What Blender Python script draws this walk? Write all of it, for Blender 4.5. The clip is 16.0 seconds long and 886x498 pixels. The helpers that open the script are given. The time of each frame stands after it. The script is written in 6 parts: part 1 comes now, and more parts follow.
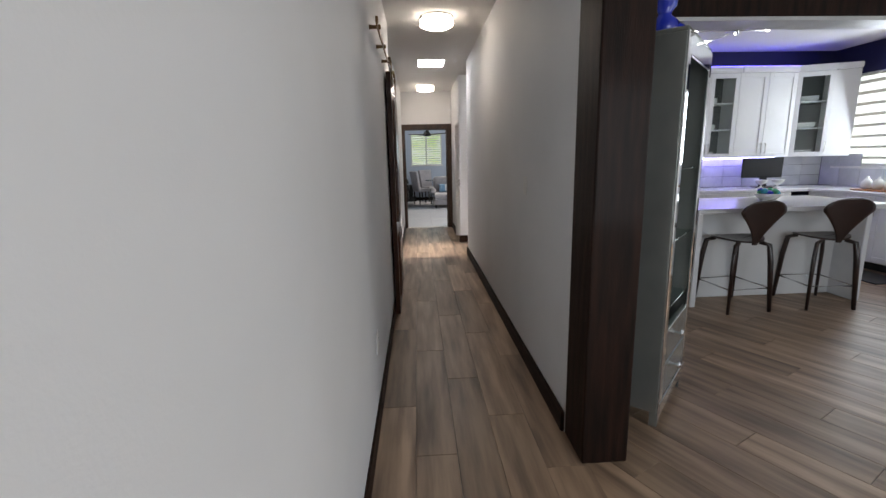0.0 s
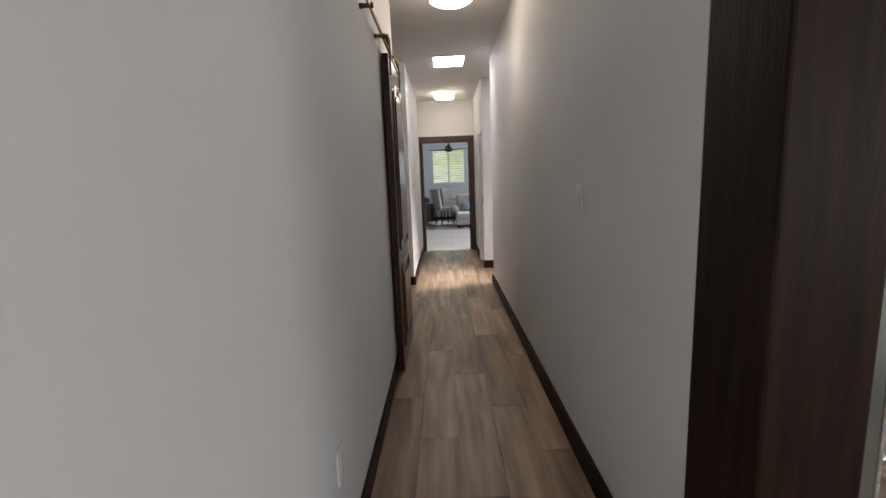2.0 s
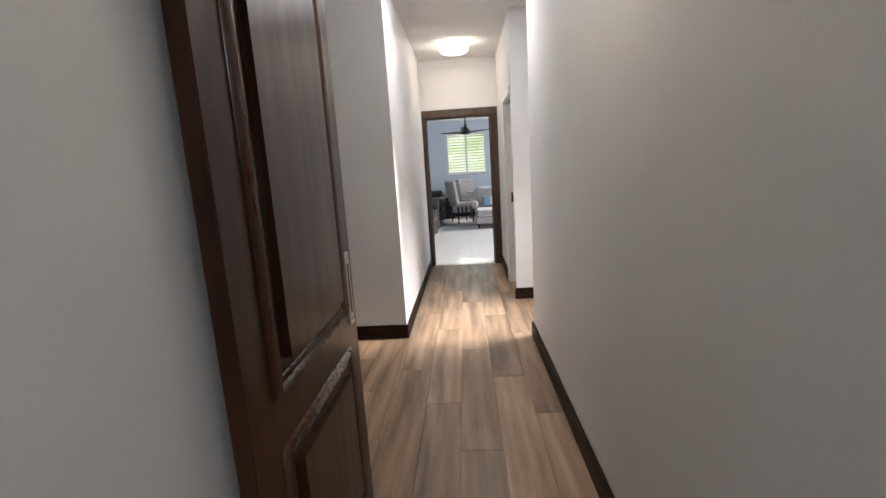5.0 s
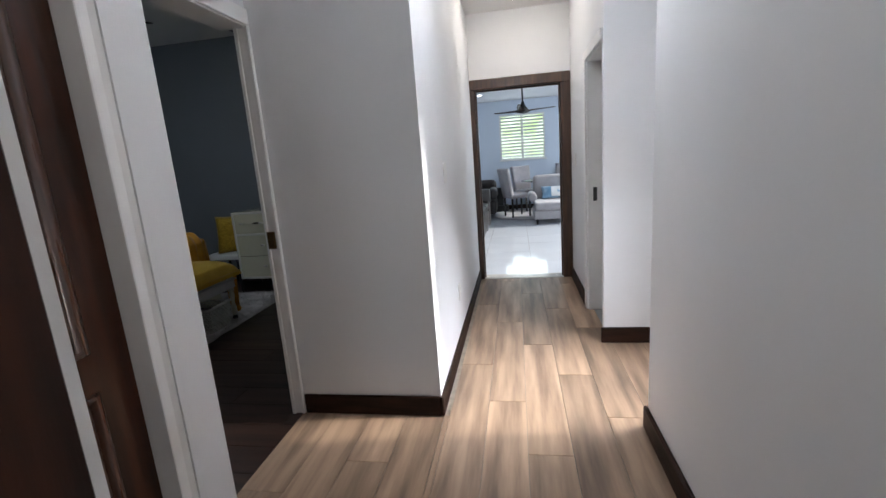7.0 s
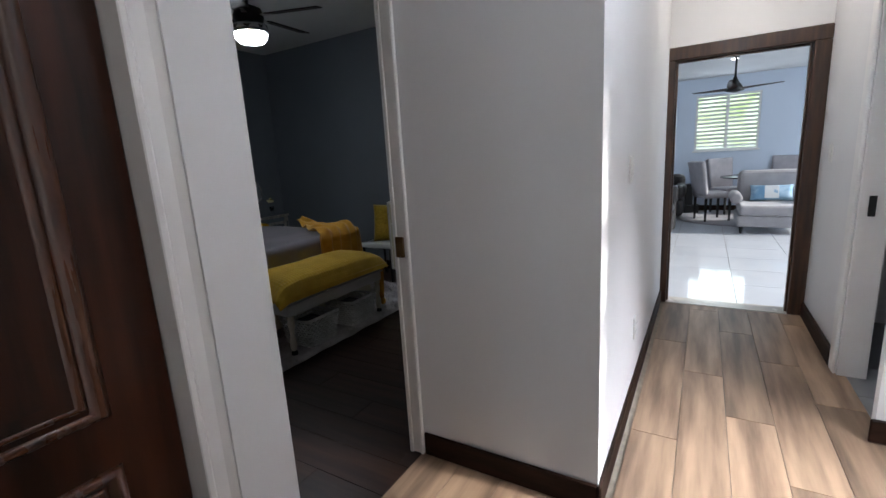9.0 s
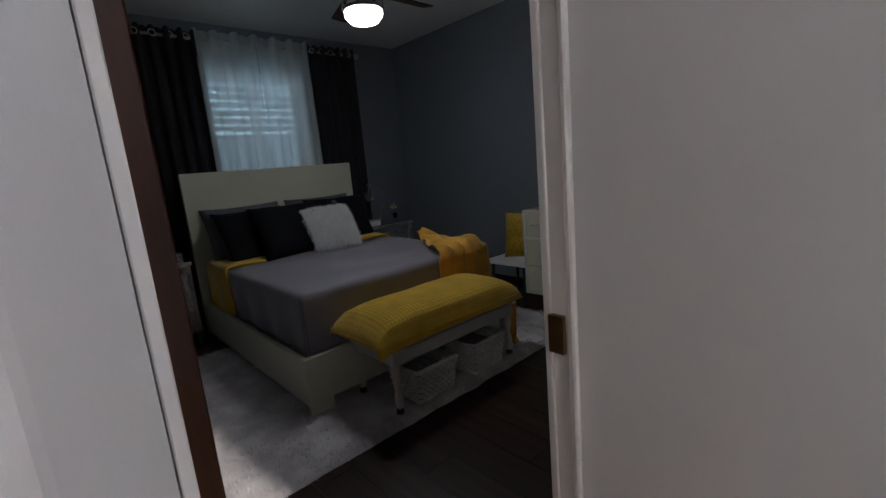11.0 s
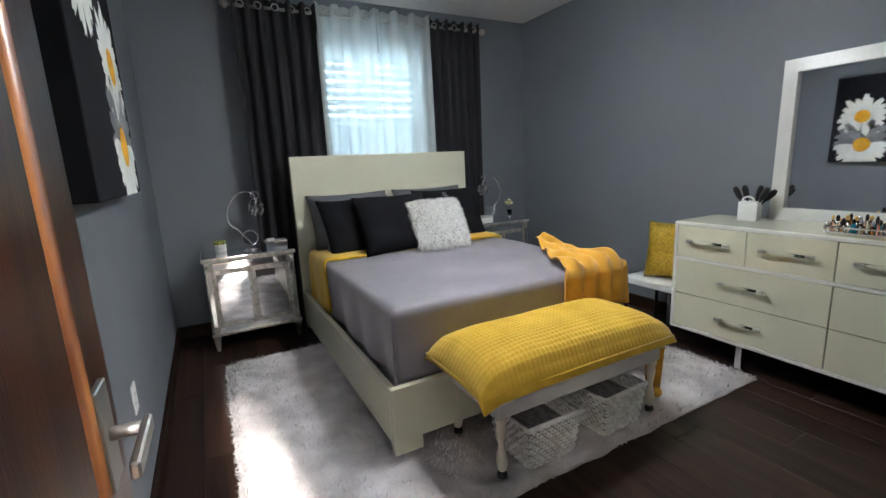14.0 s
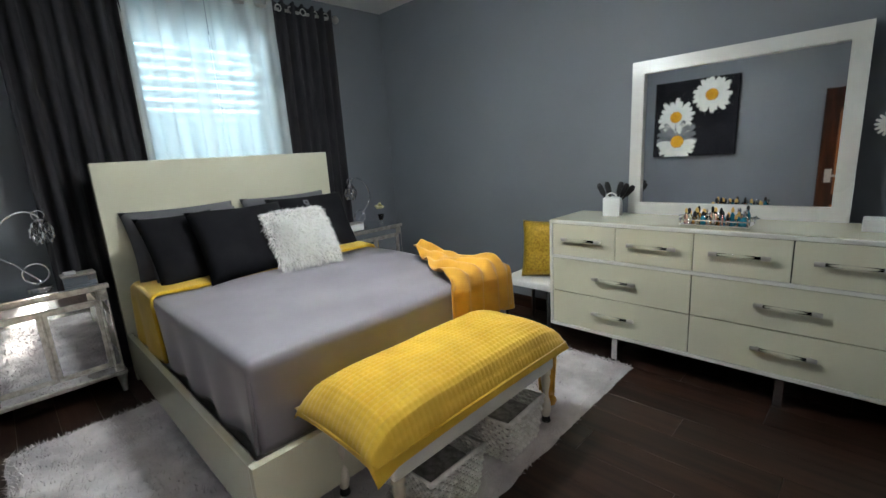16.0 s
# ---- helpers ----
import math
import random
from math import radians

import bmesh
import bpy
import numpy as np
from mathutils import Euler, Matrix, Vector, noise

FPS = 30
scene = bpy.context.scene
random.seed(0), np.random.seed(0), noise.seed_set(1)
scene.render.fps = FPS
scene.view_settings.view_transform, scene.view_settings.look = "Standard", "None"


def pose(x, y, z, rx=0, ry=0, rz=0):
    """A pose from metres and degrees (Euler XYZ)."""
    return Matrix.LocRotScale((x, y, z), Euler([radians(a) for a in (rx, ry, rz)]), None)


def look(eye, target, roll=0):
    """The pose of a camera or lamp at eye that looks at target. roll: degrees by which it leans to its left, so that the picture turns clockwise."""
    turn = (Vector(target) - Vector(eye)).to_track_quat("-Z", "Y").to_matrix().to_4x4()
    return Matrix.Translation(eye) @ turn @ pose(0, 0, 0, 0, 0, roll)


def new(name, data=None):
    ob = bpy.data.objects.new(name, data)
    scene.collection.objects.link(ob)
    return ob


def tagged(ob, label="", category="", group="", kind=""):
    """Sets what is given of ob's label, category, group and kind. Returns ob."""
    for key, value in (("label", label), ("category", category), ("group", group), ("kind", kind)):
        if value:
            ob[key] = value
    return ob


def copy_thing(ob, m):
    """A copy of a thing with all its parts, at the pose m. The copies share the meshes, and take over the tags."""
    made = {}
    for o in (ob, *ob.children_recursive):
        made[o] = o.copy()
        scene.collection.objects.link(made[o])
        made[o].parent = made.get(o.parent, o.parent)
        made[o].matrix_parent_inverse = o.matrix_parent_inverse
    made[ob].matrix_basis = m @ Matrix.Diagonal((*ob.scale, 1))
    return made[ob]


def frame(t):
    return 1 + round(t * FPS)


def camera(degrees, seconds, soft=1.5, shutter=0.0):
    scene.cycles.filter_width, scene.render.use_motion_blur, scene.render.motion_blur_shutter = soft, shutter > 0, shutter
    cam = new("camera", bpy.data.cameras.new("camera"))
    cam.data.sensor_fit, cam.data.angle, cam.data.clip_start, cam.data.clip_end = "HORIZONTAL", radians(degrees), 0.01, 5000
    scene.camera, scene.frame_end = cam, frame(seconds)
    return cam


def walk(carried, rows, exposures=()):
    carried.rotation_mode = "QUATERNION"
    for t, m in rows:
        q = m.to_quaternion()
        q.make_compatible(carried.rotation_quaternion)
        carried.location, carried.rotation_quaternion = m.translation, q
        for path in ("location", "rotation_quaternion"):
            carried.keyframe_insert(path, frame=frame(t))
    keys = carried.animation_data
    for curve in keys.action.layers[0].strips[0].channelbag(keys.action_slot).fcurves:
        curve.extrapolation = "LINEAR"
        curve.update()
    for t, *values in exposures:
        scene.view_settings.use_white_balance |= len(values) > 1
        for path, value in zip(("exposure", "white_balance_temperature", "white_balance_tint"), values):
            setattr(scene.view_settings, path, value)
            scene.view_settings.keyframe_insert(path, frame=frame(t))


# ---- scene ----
cam = camera(90.5, 16.0)
PATH = [
    (0, (0.106, 0.95, 1.42), (0.21, 2.906, 1.019), -1.3),
    (0.5, (0.149, 0.984, 1.375), (0.202, 2.945, 0.985), -2.0),
    (1, (0.173, 1.248, 1.389), (0.207, 3.211, 1.004), -2.0),
    (1.5, (0.174, 1.594, 1.362), (0.186, 3.563, 1.014), -2.0),
    (2, (0.222, 1.929, 1.343), (0.212, 3.905, 1.03), -2.2),
    (2.5, (0.263, 2.239, 1.384), (0.218, 4.213, 1.068), -2.9),
    (3, (0.273, 2.632, 1.365), (0.206, 4.605, 1.043), -3.3),
    (3.5, (0.32, 2.959, 1.349), (0.242, 4.93, 1.018), -3.2),
    (4, (0.308, 3.343, 1.328), (0.231, 5.313, 0.994), -3.0),
    (6.3, (0.385, 5.003, 1.339), (0.157, 6.953, 0.958), -4.6),
    (6.5, (0.348, 5.132, 1.329), (0.097, 7.079, 0.945), -4.6),
    (7, (0.251, 5.407, 1.345), (-0.09, 7.337, 0.948), -4.3),
    (7.5, (0.225, 5.629, 1.33), (-0.254, 7.533, 0.947), -4.3),
    (8, (0.172, 5.782, 1.356), (-0.473, 7.634, 0.963), -4.2),
    (8.5, (0.116, 5.89, 1.362), (-0.715, 7.665, 0.965), -3.9),
    (9, (0.097, 5.984, 1.36), (-0.91, 7.665, 0.96), -3.4),
    (9.2, (0.084, 6.032, 1.375), (-0.98, 7.675, 0.964), -3.4),
    (11.3, (-0.617, 6.767, 1.396), (-2.131, 8.021, 1.026), -5.2),
    (11.5, (-0.698, 6.804, 1.411), (-2.245, 8.016, 1.038), -5.2),
    (12, (-0.834, 6.896, 1.426), (-2.47, 7.987, 1.059), -5.0),
    (12.5, (-0.902, 6.97, 1.418), (-2.615, 7.935, 1.054), -4.3),
    (13, (-0.93, 6.994, 1.413), (-2.672, 7.908, 1.054), -3.5),
    (13.5, (-0.961, 6.991, 1.415), (-2.701, 7.907, 1.05), -3.1),
    (14, (-0.991, 6.987, 1.413), (-2.725, 7.905, 1.026), -2.7),
    (14.5, (-1.022, 7.008, 1.409), (-2.734, 7.958, 1.003), -2.8),
    (15, (-1.113, 7.081, 1.415), (-2.752, 8.148, 0.994), -3.1),
    (15.5, (-1.265, 7.151, 1.433), (-2.755, 8.417, 1.01), -3.3),
    (16, (-1.3, 7.174, 1.434), (-2.682, 8.556, 1.01), -3.7),
]
EXPOSURES = [(0, -0.05, 6700, 11), (1, -0.35, 6550, 11), (1.6, -0.2, 6700, 11), (2.5, 0.35, 7200, 12), (4, 0.5, 7200, 12), (6.5, 0.6, 6000, 9), (7.5, 0.35, 6000, 9), (9.2, 0.4, 6000, 10), (11.3, 0.35, 6300, 13),
             (11.6, 1.0, 6350, 12), (12.0, 2.2, 6400, 11), (12.5, 2.75, 6450, 10), (14, 2.9, 6450, 9), (16, 2.9, 6500, 6)]
walk(cam, [(t, look(eye, target, roll)) for t, eye, target, roll in PATH], EXPOSURES)

# ---- world, sun, large lights ----
world = bpy.data.worlds.new("world")
scene.world = world
world.use_nodes = True
SUN_ELEV, SUN_SIDE = 24.0, 7.0
sky = world.node_tree.nodes.new("ShaderNodeTexSky")
sky.sky_type, sky.sun_disc = "NISHITA", False
sky.sun_elevation, sky.sun_rotation = radians(SUN_ELEV), radians(90)
world.node_tree.links.new(sky.outputs[0], world.node_tree.nodes["Background"].inputs[0])
world.node_tree.nodes["Background"].inputs[1].default_value = 0.12
sun = new("sun", bpy.data.lights.new("sun", "SUN"))
sun.data.energy, sun.data.angle, sun.data.color = 4.0, radians(3.0), (1.0, 0.93, 0.84)
sun.matrix_world = look((10, 8 + 10 * math.tan(radians(SUN_SIDE)), 10 * math.tan(radians(SUN_ELEV))), (0, 8, 0))


def area(name, eye, target, w, h, watts, color, spread=180):
    """An area lamp that stands in for daylight at a seen or added opening."""
    ob = new(name, bpy.data.lights.new(name, "AREA"))
    ob.data.shape, ob.data.size, ob.data.size_y = "RECTANGLE", w, h
    ob.data.energy, ob.data.color = watts, color
    ob.data.spread = radians(spread)
    ob.matrix_world = look(eye, target)
    return ob


DAY = (0.80, 0.90, 1.0)
area("daylight_dining", (5.9, 0.4, 1.5), (0, 0.4, 1.3), 2.4, 1.6, 44, DAY)
area("daylight_entry", (2.2, -1.38, 1.4), (1.5, 4, 1.2), 2.0, 1.8, 52, DAY)
area("daylight_kitchen", (5.98, 6.2, 1.8), (3, 5.6, 1.2), 0.9, 1.1, 27, DAY)
# added narrow lamp that brightens the hall floor in place of reflected light patches
area("daylight_passage", (1.55, 7.80, 1.55), (0.5, 7.9, 0.0), 0.55, 1.2, 13, (0.97, 0.97, 1.0), 62)
area("daylight_living", (0.43, 16.5, 1.75), (0.4, 12, 1.0), 1.0, 1.0, 7, DAY)
# lamp at an unseen side opening, added to brighten the living room
area("daylight_living_side", (3.85, 13.2, 1.5), (0, 13, 1.2), 2.6, 1.7, 46, DAY)
area("daylight_bedroom", (-5.25, 8.57, 1.85), (-2.5, 8.57, 1.5), 0.95, 1.3, 0.55, DAY)


# ---- mesh helpers ----
def thing(name, at=(0, 0, 0), turn=0, label="", category="", group="", kind=""):
    ob = new(name)
    ob.matrix_basis = pose(*at, 0, 0, turn)
    ob.empty_display_size = 0.1
    return tagged(ob, label, category, group, kind)


def part(name, bm, material, parent=None, label="", smooth=False, kind=""):
    me = bpy.data.meshes.new(name)
    bmesh.ops.recalc_face_normals(bm, faces=bm.faces)
    for f in bm.faces:
        f.smooth = smooth
    bm.to_mesh(me)
    bm.free()
    me.materials.append(material)
    ob = new(name, me)
    ob.parent = parent
    return tagged(ob, label, kind=kind)


def add_box(bm, lo, hi, bev=0.0, seg=1, m=None):
    r = bmesh.ops.create_cube(bm, size=1.0)
    vs = r["verts"]
    for v in vs:
        v.co = Vector([lo[i] + (v.co[i] + 0.5) * (hi[i] - lo[i]) for i in range(3)])
    if bev > 0:
        es = list({e for v in vs for e in v.link_edges})
        out = bmesh.ops.bevel(bm, geom=es, offset=min(bev, 0.45 * min(hi[i] - lo[i] for i in range(3))), segments=seg, profile=0.5, affect="EDGES")
        vs = list({v for f in out["faces"] for v in f.verts} | {v for v in vs if v.is_valid})
    if m is not None:
        bmesh.ops.transform(bm, matrix=m, verts=[v for v in vs if v.is_valid])
    return bm


def box(name, lo, hi, material, parent=None, bev=0.003, label="", seg=1, m=None, kind=""):
    return part(name, add_box(bmesh.new(), lo, hi, bev, seg, m), material, parent, label, smooth=False, kind=kind)


def add_lathe(bm, profile, seg=20, m=None):
    """profile: radius, height pairs from below."""
    rings = []
    for r, z in profile:
        rings.append([bm.verts.new((max(r, 1e-4) * math.cos(2 * math.pi * i / seg), max(r, 1e-4) * math.sin(2 * math.pi * i / seg), z)) for i in range(seg)])
    for a, b in zip(rings, rings[1:]):
        for i in range(seg):
            bm.faces.new((a[i], a[(i + 1) % seg], b[(i + 1) % seg], b[i]))
    bm.faces.new(list(reversed(rings[0])))
    bm.faces.new(rings[-1])
    if m is not None:
        bmesh.ops.transform(bm, matrix=m, verts=[v for r in rings for v in r])
    return bm


def lathe(name, profile, material, parent=None, at=(0, 0, 0), seg=20, label="", m=None):
    return part(name, add_lathe(bmesh.new(), profile, seg, m if m is not None else Matrix.Translation(at)), material, parent, label, smooth=True)


def add_tube(bm, pts, r, seg=8, closed=False, flat=1.0):
    pts = [Vector(p) for p in pts]
    n = len(pts)
    radii = r if isinstance(r, (list, tuple)) else [r] * n
    rings = []
    side = None
    for i, p in enumerate(pts):
        a = pts[(i - 1) % n] if (closed or i > 0) else p
        b = pts[(i + 1) % n] if (closed or i < n - 1) else p
        d = (b - a).normalized()
        if side is None:
            side = d.cross(Vector((0, 0, 1)))
            if side.length < 0.1:
                side = d.cross(Vector((1, 0, 0)))
        side = (side - d * side.dot(d)).normalized()
        up = d.cross(side)
        rings.append([bm.verts.new(p + radii[i] * (math.cos(2 * math.pi * k / seg) * side + flat * math.sin(2 * math.pi * k / seg) * up)) for k in range(seg)])
    pairs = list(zip(rings, rings[1:])) + ([(rings[-1], rings[0])] if closed else [])
    for a, b in pairs:
        for k in range(seg):
            bm.faces.new((a[k], a[(k + 1) % seg], b[(k + 1) % seg], b[k]))
    if not closed:
        bm.faces.new(list(reversed(rings[0])))
        bm.faces.new(rings[-1])
    return bm


def tube(name, pts, r, material, parent=None, seg=8, closed=False, label="", flat=1.0):
    return part(name, add_tube(bmesh.new(), pts, r, seg, closed, flat), material, parent, label, smooth=True)


def add_prism(bm, outline, y0, y1, axis="y", bev=0.0):
    """Closed outline in two coordinates, drawn out along the third."""
    def at(a, b, c):
        return {"y": (a, c, b), "z": (a, b, c), "x": (c, a, b)}[axis]
    lo = [bm.verts.new(at(a, b, y0)) for a, b in outline]
    hi = [bm.verts.new(at(a, b, y1)) for a, b in outline]
    n = len(outline)
    bm.faces.new(lo)
    top = bm.faces.new(list(reversed(hi)))
    for i in range(n):
        bm.faces.new((lo[i], hi[i], hi[(i + 1) % n], lo[(i + 1) % n]))
    if bev:
        bmesh.ops.inset_region(bm, faces=[top], thickness=bev, depth=0.0)
        d = (y1 - y0) / abs(y1 - y0) * bev * 0.6
        for v in top.verts:
            v.co += Vector(at(0, 0, d))
    return bm


def prism(name, outline, y0, y1, material, parent=None, axis="y", bev=0.0, label=""):
    return part(name, add_prism(bmesh.new(), outline, y0, y1, axis, bev), material, parent, label)


def add_sheet(bm, f, nu, nv, thick=0.0):
    """A skin over f(u, v), u and v from 0 to 1, closed behind when it has thickness."""
    g = [[bm.verts.new(f(i / nu, j / nv)) for j in range(nv + 1)] for i in range(nu + 1)]
    fs = []
    for i in range(nu):
        for j in range(nv):
            fs.append(bm.faces.new((g[i][j], g[i + 1][j], g[i + 1][j + 1], g[i][j + 1])))
    if thick:
        bmesh.ops.recalc_face_normals(bm, faces=fs)
        bmesh.ops.solidify(bm, geom=fs, thickness=thick)
    return bm


def sheet(name, f, nu, nv, material, parent=None, thick=0.004, label="", smooth=True):
    ob = part(name, add_sheet(bmesh.new(), f, nu, nv), material, parent, label, smooth)
    if thick:
        md = ob.modifiers.new("thickness", "SOLIDIFY")
        md.thickness, md.offset = thick, 0.0
    return ob


def add_pillow(bm, w, h, t, m, n=16, wrinkle=0.006, seed=0.0, pinch=0.06):
    """A stuffed cushion, w by h, about t thick, in its own xy plane."""
    for sgn in (1, -1):
        def f(u, v):
            a, b = 2 * u - 1, 2 * v - 1
            edge = max(0.0, (1 - a ** 4) * (1 - b ** 4)) ** 0.5
            x = a * w / 2 * (1 - pinch * (1 - b * b) * abs(a))
            y = b * h / 2 * (1 - pinch * (1 - a * a) * abs(b))
            z = sgn * (t / 2 * edge + wrinkle * edge * noise.noise((x * 9 + seed, y * 9, seed)))
            return m @ Vector((x, y, z))
        add_sheet(bm, f, n, n)
    bmesh.ops.remove_doubles(bm, verts=bm.verts, dist=0.0008)
    return bm


def pillow(name, w, h, t, m, material, parent=None, label="", wrinkle=0.006, seed=0.0, n=16, pinch=0.06):
    return part(name, add_pillow(bmesh.new(), w, h, t, m, n, wrinkle, seed, pinch), material, parent, label, smooth=True)


# ---- materials ----
def nodes_of(name):
    mt = bpy.data.materials.new(name)
    mt.use_nodes = True
    return mt, mt.node_tree.nodes, mt.node_tree.links, mt.node_tree.nodes["Principled BSDF"]


def surf(name, c1, c2=None, scale=6.0, rough=0.5, metal=0.0, bump=0.05, stretch=(1, 1, 1), fine=120.0, vary=0.0, coat=0.0, rough2=None, sheen=0.0, detail=6.0, lo=0.35, hi=0.65, spec=0.5):
    """Two tones mixed by noise at one scale, grain and relief at a finer one; vary shifts the tone from piece to piece."""
    mt, nd, ln, bs = nodes_of(name)
    c2 = c2 or tuple(0.86 * c for c in c1)
    co = nd.new("ShaderNodeTexCoord")
    mp = nd.new("ShaderNodeMapping")
    mp.inputs["Scale"].default_value = stretch
    ln.new(co.outputs["Object"], mp.inputs["Vector"])
    vec = mp.outputs["Vector"]
    info = nd.new("ShaderNodeObjectInfo")
    if vary:
        sh = nd.new("ShaderNodeVectorMath")
        sh.operation = "MULTIPLY_ADD"
        cb = nd.new("ShaderNodeCombineXYZ")
        for i in range(3):
            ln.new(info.outputs["Random"], cb.inputs[i])
        ln.new(cb.outputs[0], sh.inputs[0])
        sh.inputs[1].default_value = (37, 53, 71)
        ln.new(vec, sh.inputs[2])
        vec = sh.outputs[0]
    n1 = nd.new("ShaderNodeTexNoise")
    n1.inputs["Scale"].default_value, n1.inputs["Detail"].default_value = scale, detail
    n2 = nd.new("ShaderNodeTexNoise")
    n2.inputs["Scale"].default_value, n2.inputs["Detail"].default_value = fine, 3
    ln.new(vec, n1.inputs["Vector"]), ln.new(vec, n2.inputs["Vector"])
    rp = nd.new("ShaderNodeValToRGB")
    rp.color_ramp.elements[0].position, rp.color_ramp.elements[1].position = lo, hi
    rp.color_ramp.elements[0].color, rp.color_ramp.elements[1].color = (*c1, 1), (*c2, 1)
    ln.new(n1.outputs["Fac"], rp.inputs["Fac"])
    col = rp.outputs["Color"]
    if vary:
        hs = nd.new("ShaderNodeHueSaturation")
        mr = nd.new("ShaderNodeMapRange")
        mr.inputs["To Min"].default_value, mr.inputs["To Max"].default_value = 1 - vary, 1 + vary
        ln.new(info.outputs["Random"], mr.inputs["Value"])
        ln.new(mr.outputs[0], hs.inputs["Value"])
        ln.new(col, hs.inputs["Color"])
        col = hs.outputs["Color"]
    ln.new(col, bs.inputs["Base Color"])
    rr = nd.new("ShaderNodeMapRange")
    rr.inputs["To Min"].default_value, rr.inputs["To Max"].default_value = rough, rough2 if rough2 is not None else min(1.0, rough + 0.12)
    ln.new(n1.outputs["Fac"], rr.inputs["Value"])
    ln.new(rr.outputs[0], bs.inputs["Roughness"])
    bs.inputs["Metallic"].default_value = metal
    bs.inputs["Specular IOR Level"].default_value = spec
    bs.inputs["Coat Weight"].default_value = coat
    bs.inputs["Coat Roughness"].default_value = 0.12
    bs.inputs["Sheen Weight"].default_value = sheen
    if bump:
        bp = nd.new("ShaderNodeBump")
        bp.inputs["Strength"].default_value, bp.inputs["Distance"].default_value = bump, 0.004
        ln.new(n2.outputs["Fac"], bp.inputs["Height"])
        ln.new(bp.outputs[0], bs.inputs["Normal"])
    return mt


def glow(name, color, strength):
    mt, nd, ln, bs = nodes_of(name)
    bs.inputs["Base Color"].default_value = (*color, 1)
    bs.inputs["Emission Color"].default_value = (*color, 1)
    bs.inputs["Emission Strength"].default_value = strength
    return mt


def glass_of(name, color=(1, 1, 1), rough=0.02):
    mt, nd, ln, bs = nodes_of(name)
    bs.inputs["Base Color"].default_value = (*color, 1)
    bs.inputs["Transmission Weight"].default_value = 1.0
    bs.inputs["Roughness"].default_value = rough
    bs.inputs["IOR"].default_value = 1.45
    return mt


WALL = surf("white_wall_paint", (0.74, 0.74, 0.75), (0.70, 0.70, 0.71), 1.3, 0.55, bump=0.10, fine=160)
CEIL = surf("ceiling_paint", (0.74, 0.73, 0.72), (0.70, 0.69, 0.68), 1.0, 0.8, bump=0.08, fine=140)
TRIMW = surf("white_trim_gloss", (0.78, 0.77, 0.76), (0.72, 0.71, 0.70), 3, 0.3, bump=0.04, fine=60)
GREYWALL = surf("grey_wall_paint", (0.175, 0.190, 0.212), (0.158, 0.172, 0.193), 1.2, 0.5, bump=0.10, fine=160)
LIVWALL = surf("pale_blue_wall_paint", (0.60, 0.66, 0.76), (0.57, 0.63, 0.73), 1.0, 0.6, bump=0.06)
NAVY = surf("navy_wall_paint", (0.012, 0.014, 0.05), (0.010, 0.011, 0.04), 2, 0.5)
DARKWOOD = surf("dark_stained_wood", (0.026, 0.011, 0.007), (0.009, 0.005, 0.0035), 5, 0.42, bump=0.28, stretch=(6, 6, 0.5), fine=40, coat=0.05, spec=0.12)
DARKBASE = surf("dark_stained_baseboard", (0.030, 0.013, 0.008), (0.012, 0.006, 0.004), 5, 0.5, bump=0.14, stretch=(0.7, 0.7, 6), fine=40, spec=0.15)
DOORWOOD = surf("varnished_mahogany", (0.058, 0.017, 0.007), (0.016, 0.006, 0.003), 4, 0.25, bump=0.08, stretch=(5, 5, 0.45), fine=50, coat=0.14, spec=0.25)
# lamplight on the bedroom door moulding is put into this orange; the tray shares it
MOULDLIT = surf("varnished_wood_lit_tone", (0.46, 0.17, 0.04), (0.17, 0.05, 0.014), 6, 0.28, bump=0.08, stretch=(8, 8, 0.6), coat=0.3)
MOULDD = surf("dark_varnished_moulding", (0.085, 0.027, 0.011), (0.03, 0.011, 0.006), 6, 0.22, bump=0.08, stretch=(8, 8, 0.6), coat=0.5)
PLANK = surf("wood_look_tile", (0.40, 0.27, 0.175), (0.15, 0.095, 0.062), 3.2, 0.36, bump=0.05, stretch=(4.5, 0.42, 1), fine=30, vary=0.26, lo=0.34, hi=0.68, detail=8)
GROUT = surf("tile_grout", (0.30, 0.25, 0.20), (0.24, 0.20, 0.16), 20, 0.8)
DPLANK = surf("dark_laminate_plank", (0.042, 0.020, 0.013), (0.016, 0.008, 0.006), 3, 0.30, bump=0.06, stretch=(0.5, 7, 1), fine=30, vary=0.22, spec=0.35)
WTILE = surf("polished_white_tile", (0.70, 0.72, 0.75), (0.64, 0.66, 0.70), 1.5, 0.06, bump=0.0, rough2=0.09, vary=0.02)
CHROME = surf("chrome", (0.80, 0.80, 0.82), (0.70, 0.70, 0.72), 8, 0.12, 1.0, bump=0.0)
NICKEL = surf("brushed_nickel", (0.60, 0.57, 0.53), (0.48, 0.46, 0.43), 10, 0.28, 1.0, bump=0.03)
BLACKM = surf("black_metal", (0.016, 0.016, 0.017), None, 8, 0.4, 0.2, bump=0.03)
BRASS = surf("aged_bronze", (0.20, 0.13, 0.06), (0.10, 0.065, 0.03), 12, 0.35, 0.9, bump=0.05)
PLASTIC = surf("white_plastic", (0.76, 0.75, 0.73), (0.72, 0.71, 0.69), 6, 0.35, bump=0.01)
LAMPGLASS = glow("lit_diffuser", (1.0, 0.90, 0.78), 18.0)
PANELGLOW = glow("skylight_panel", (0.95, 0.97, 1.0), 23.0)
BULB = glow("lit_bulb", (1.0, 0.96, 0.9), 14.0)
FANGLOW = glow("lit_fan_diffuser", (0.92, 0.97, 1.0), 37.0)
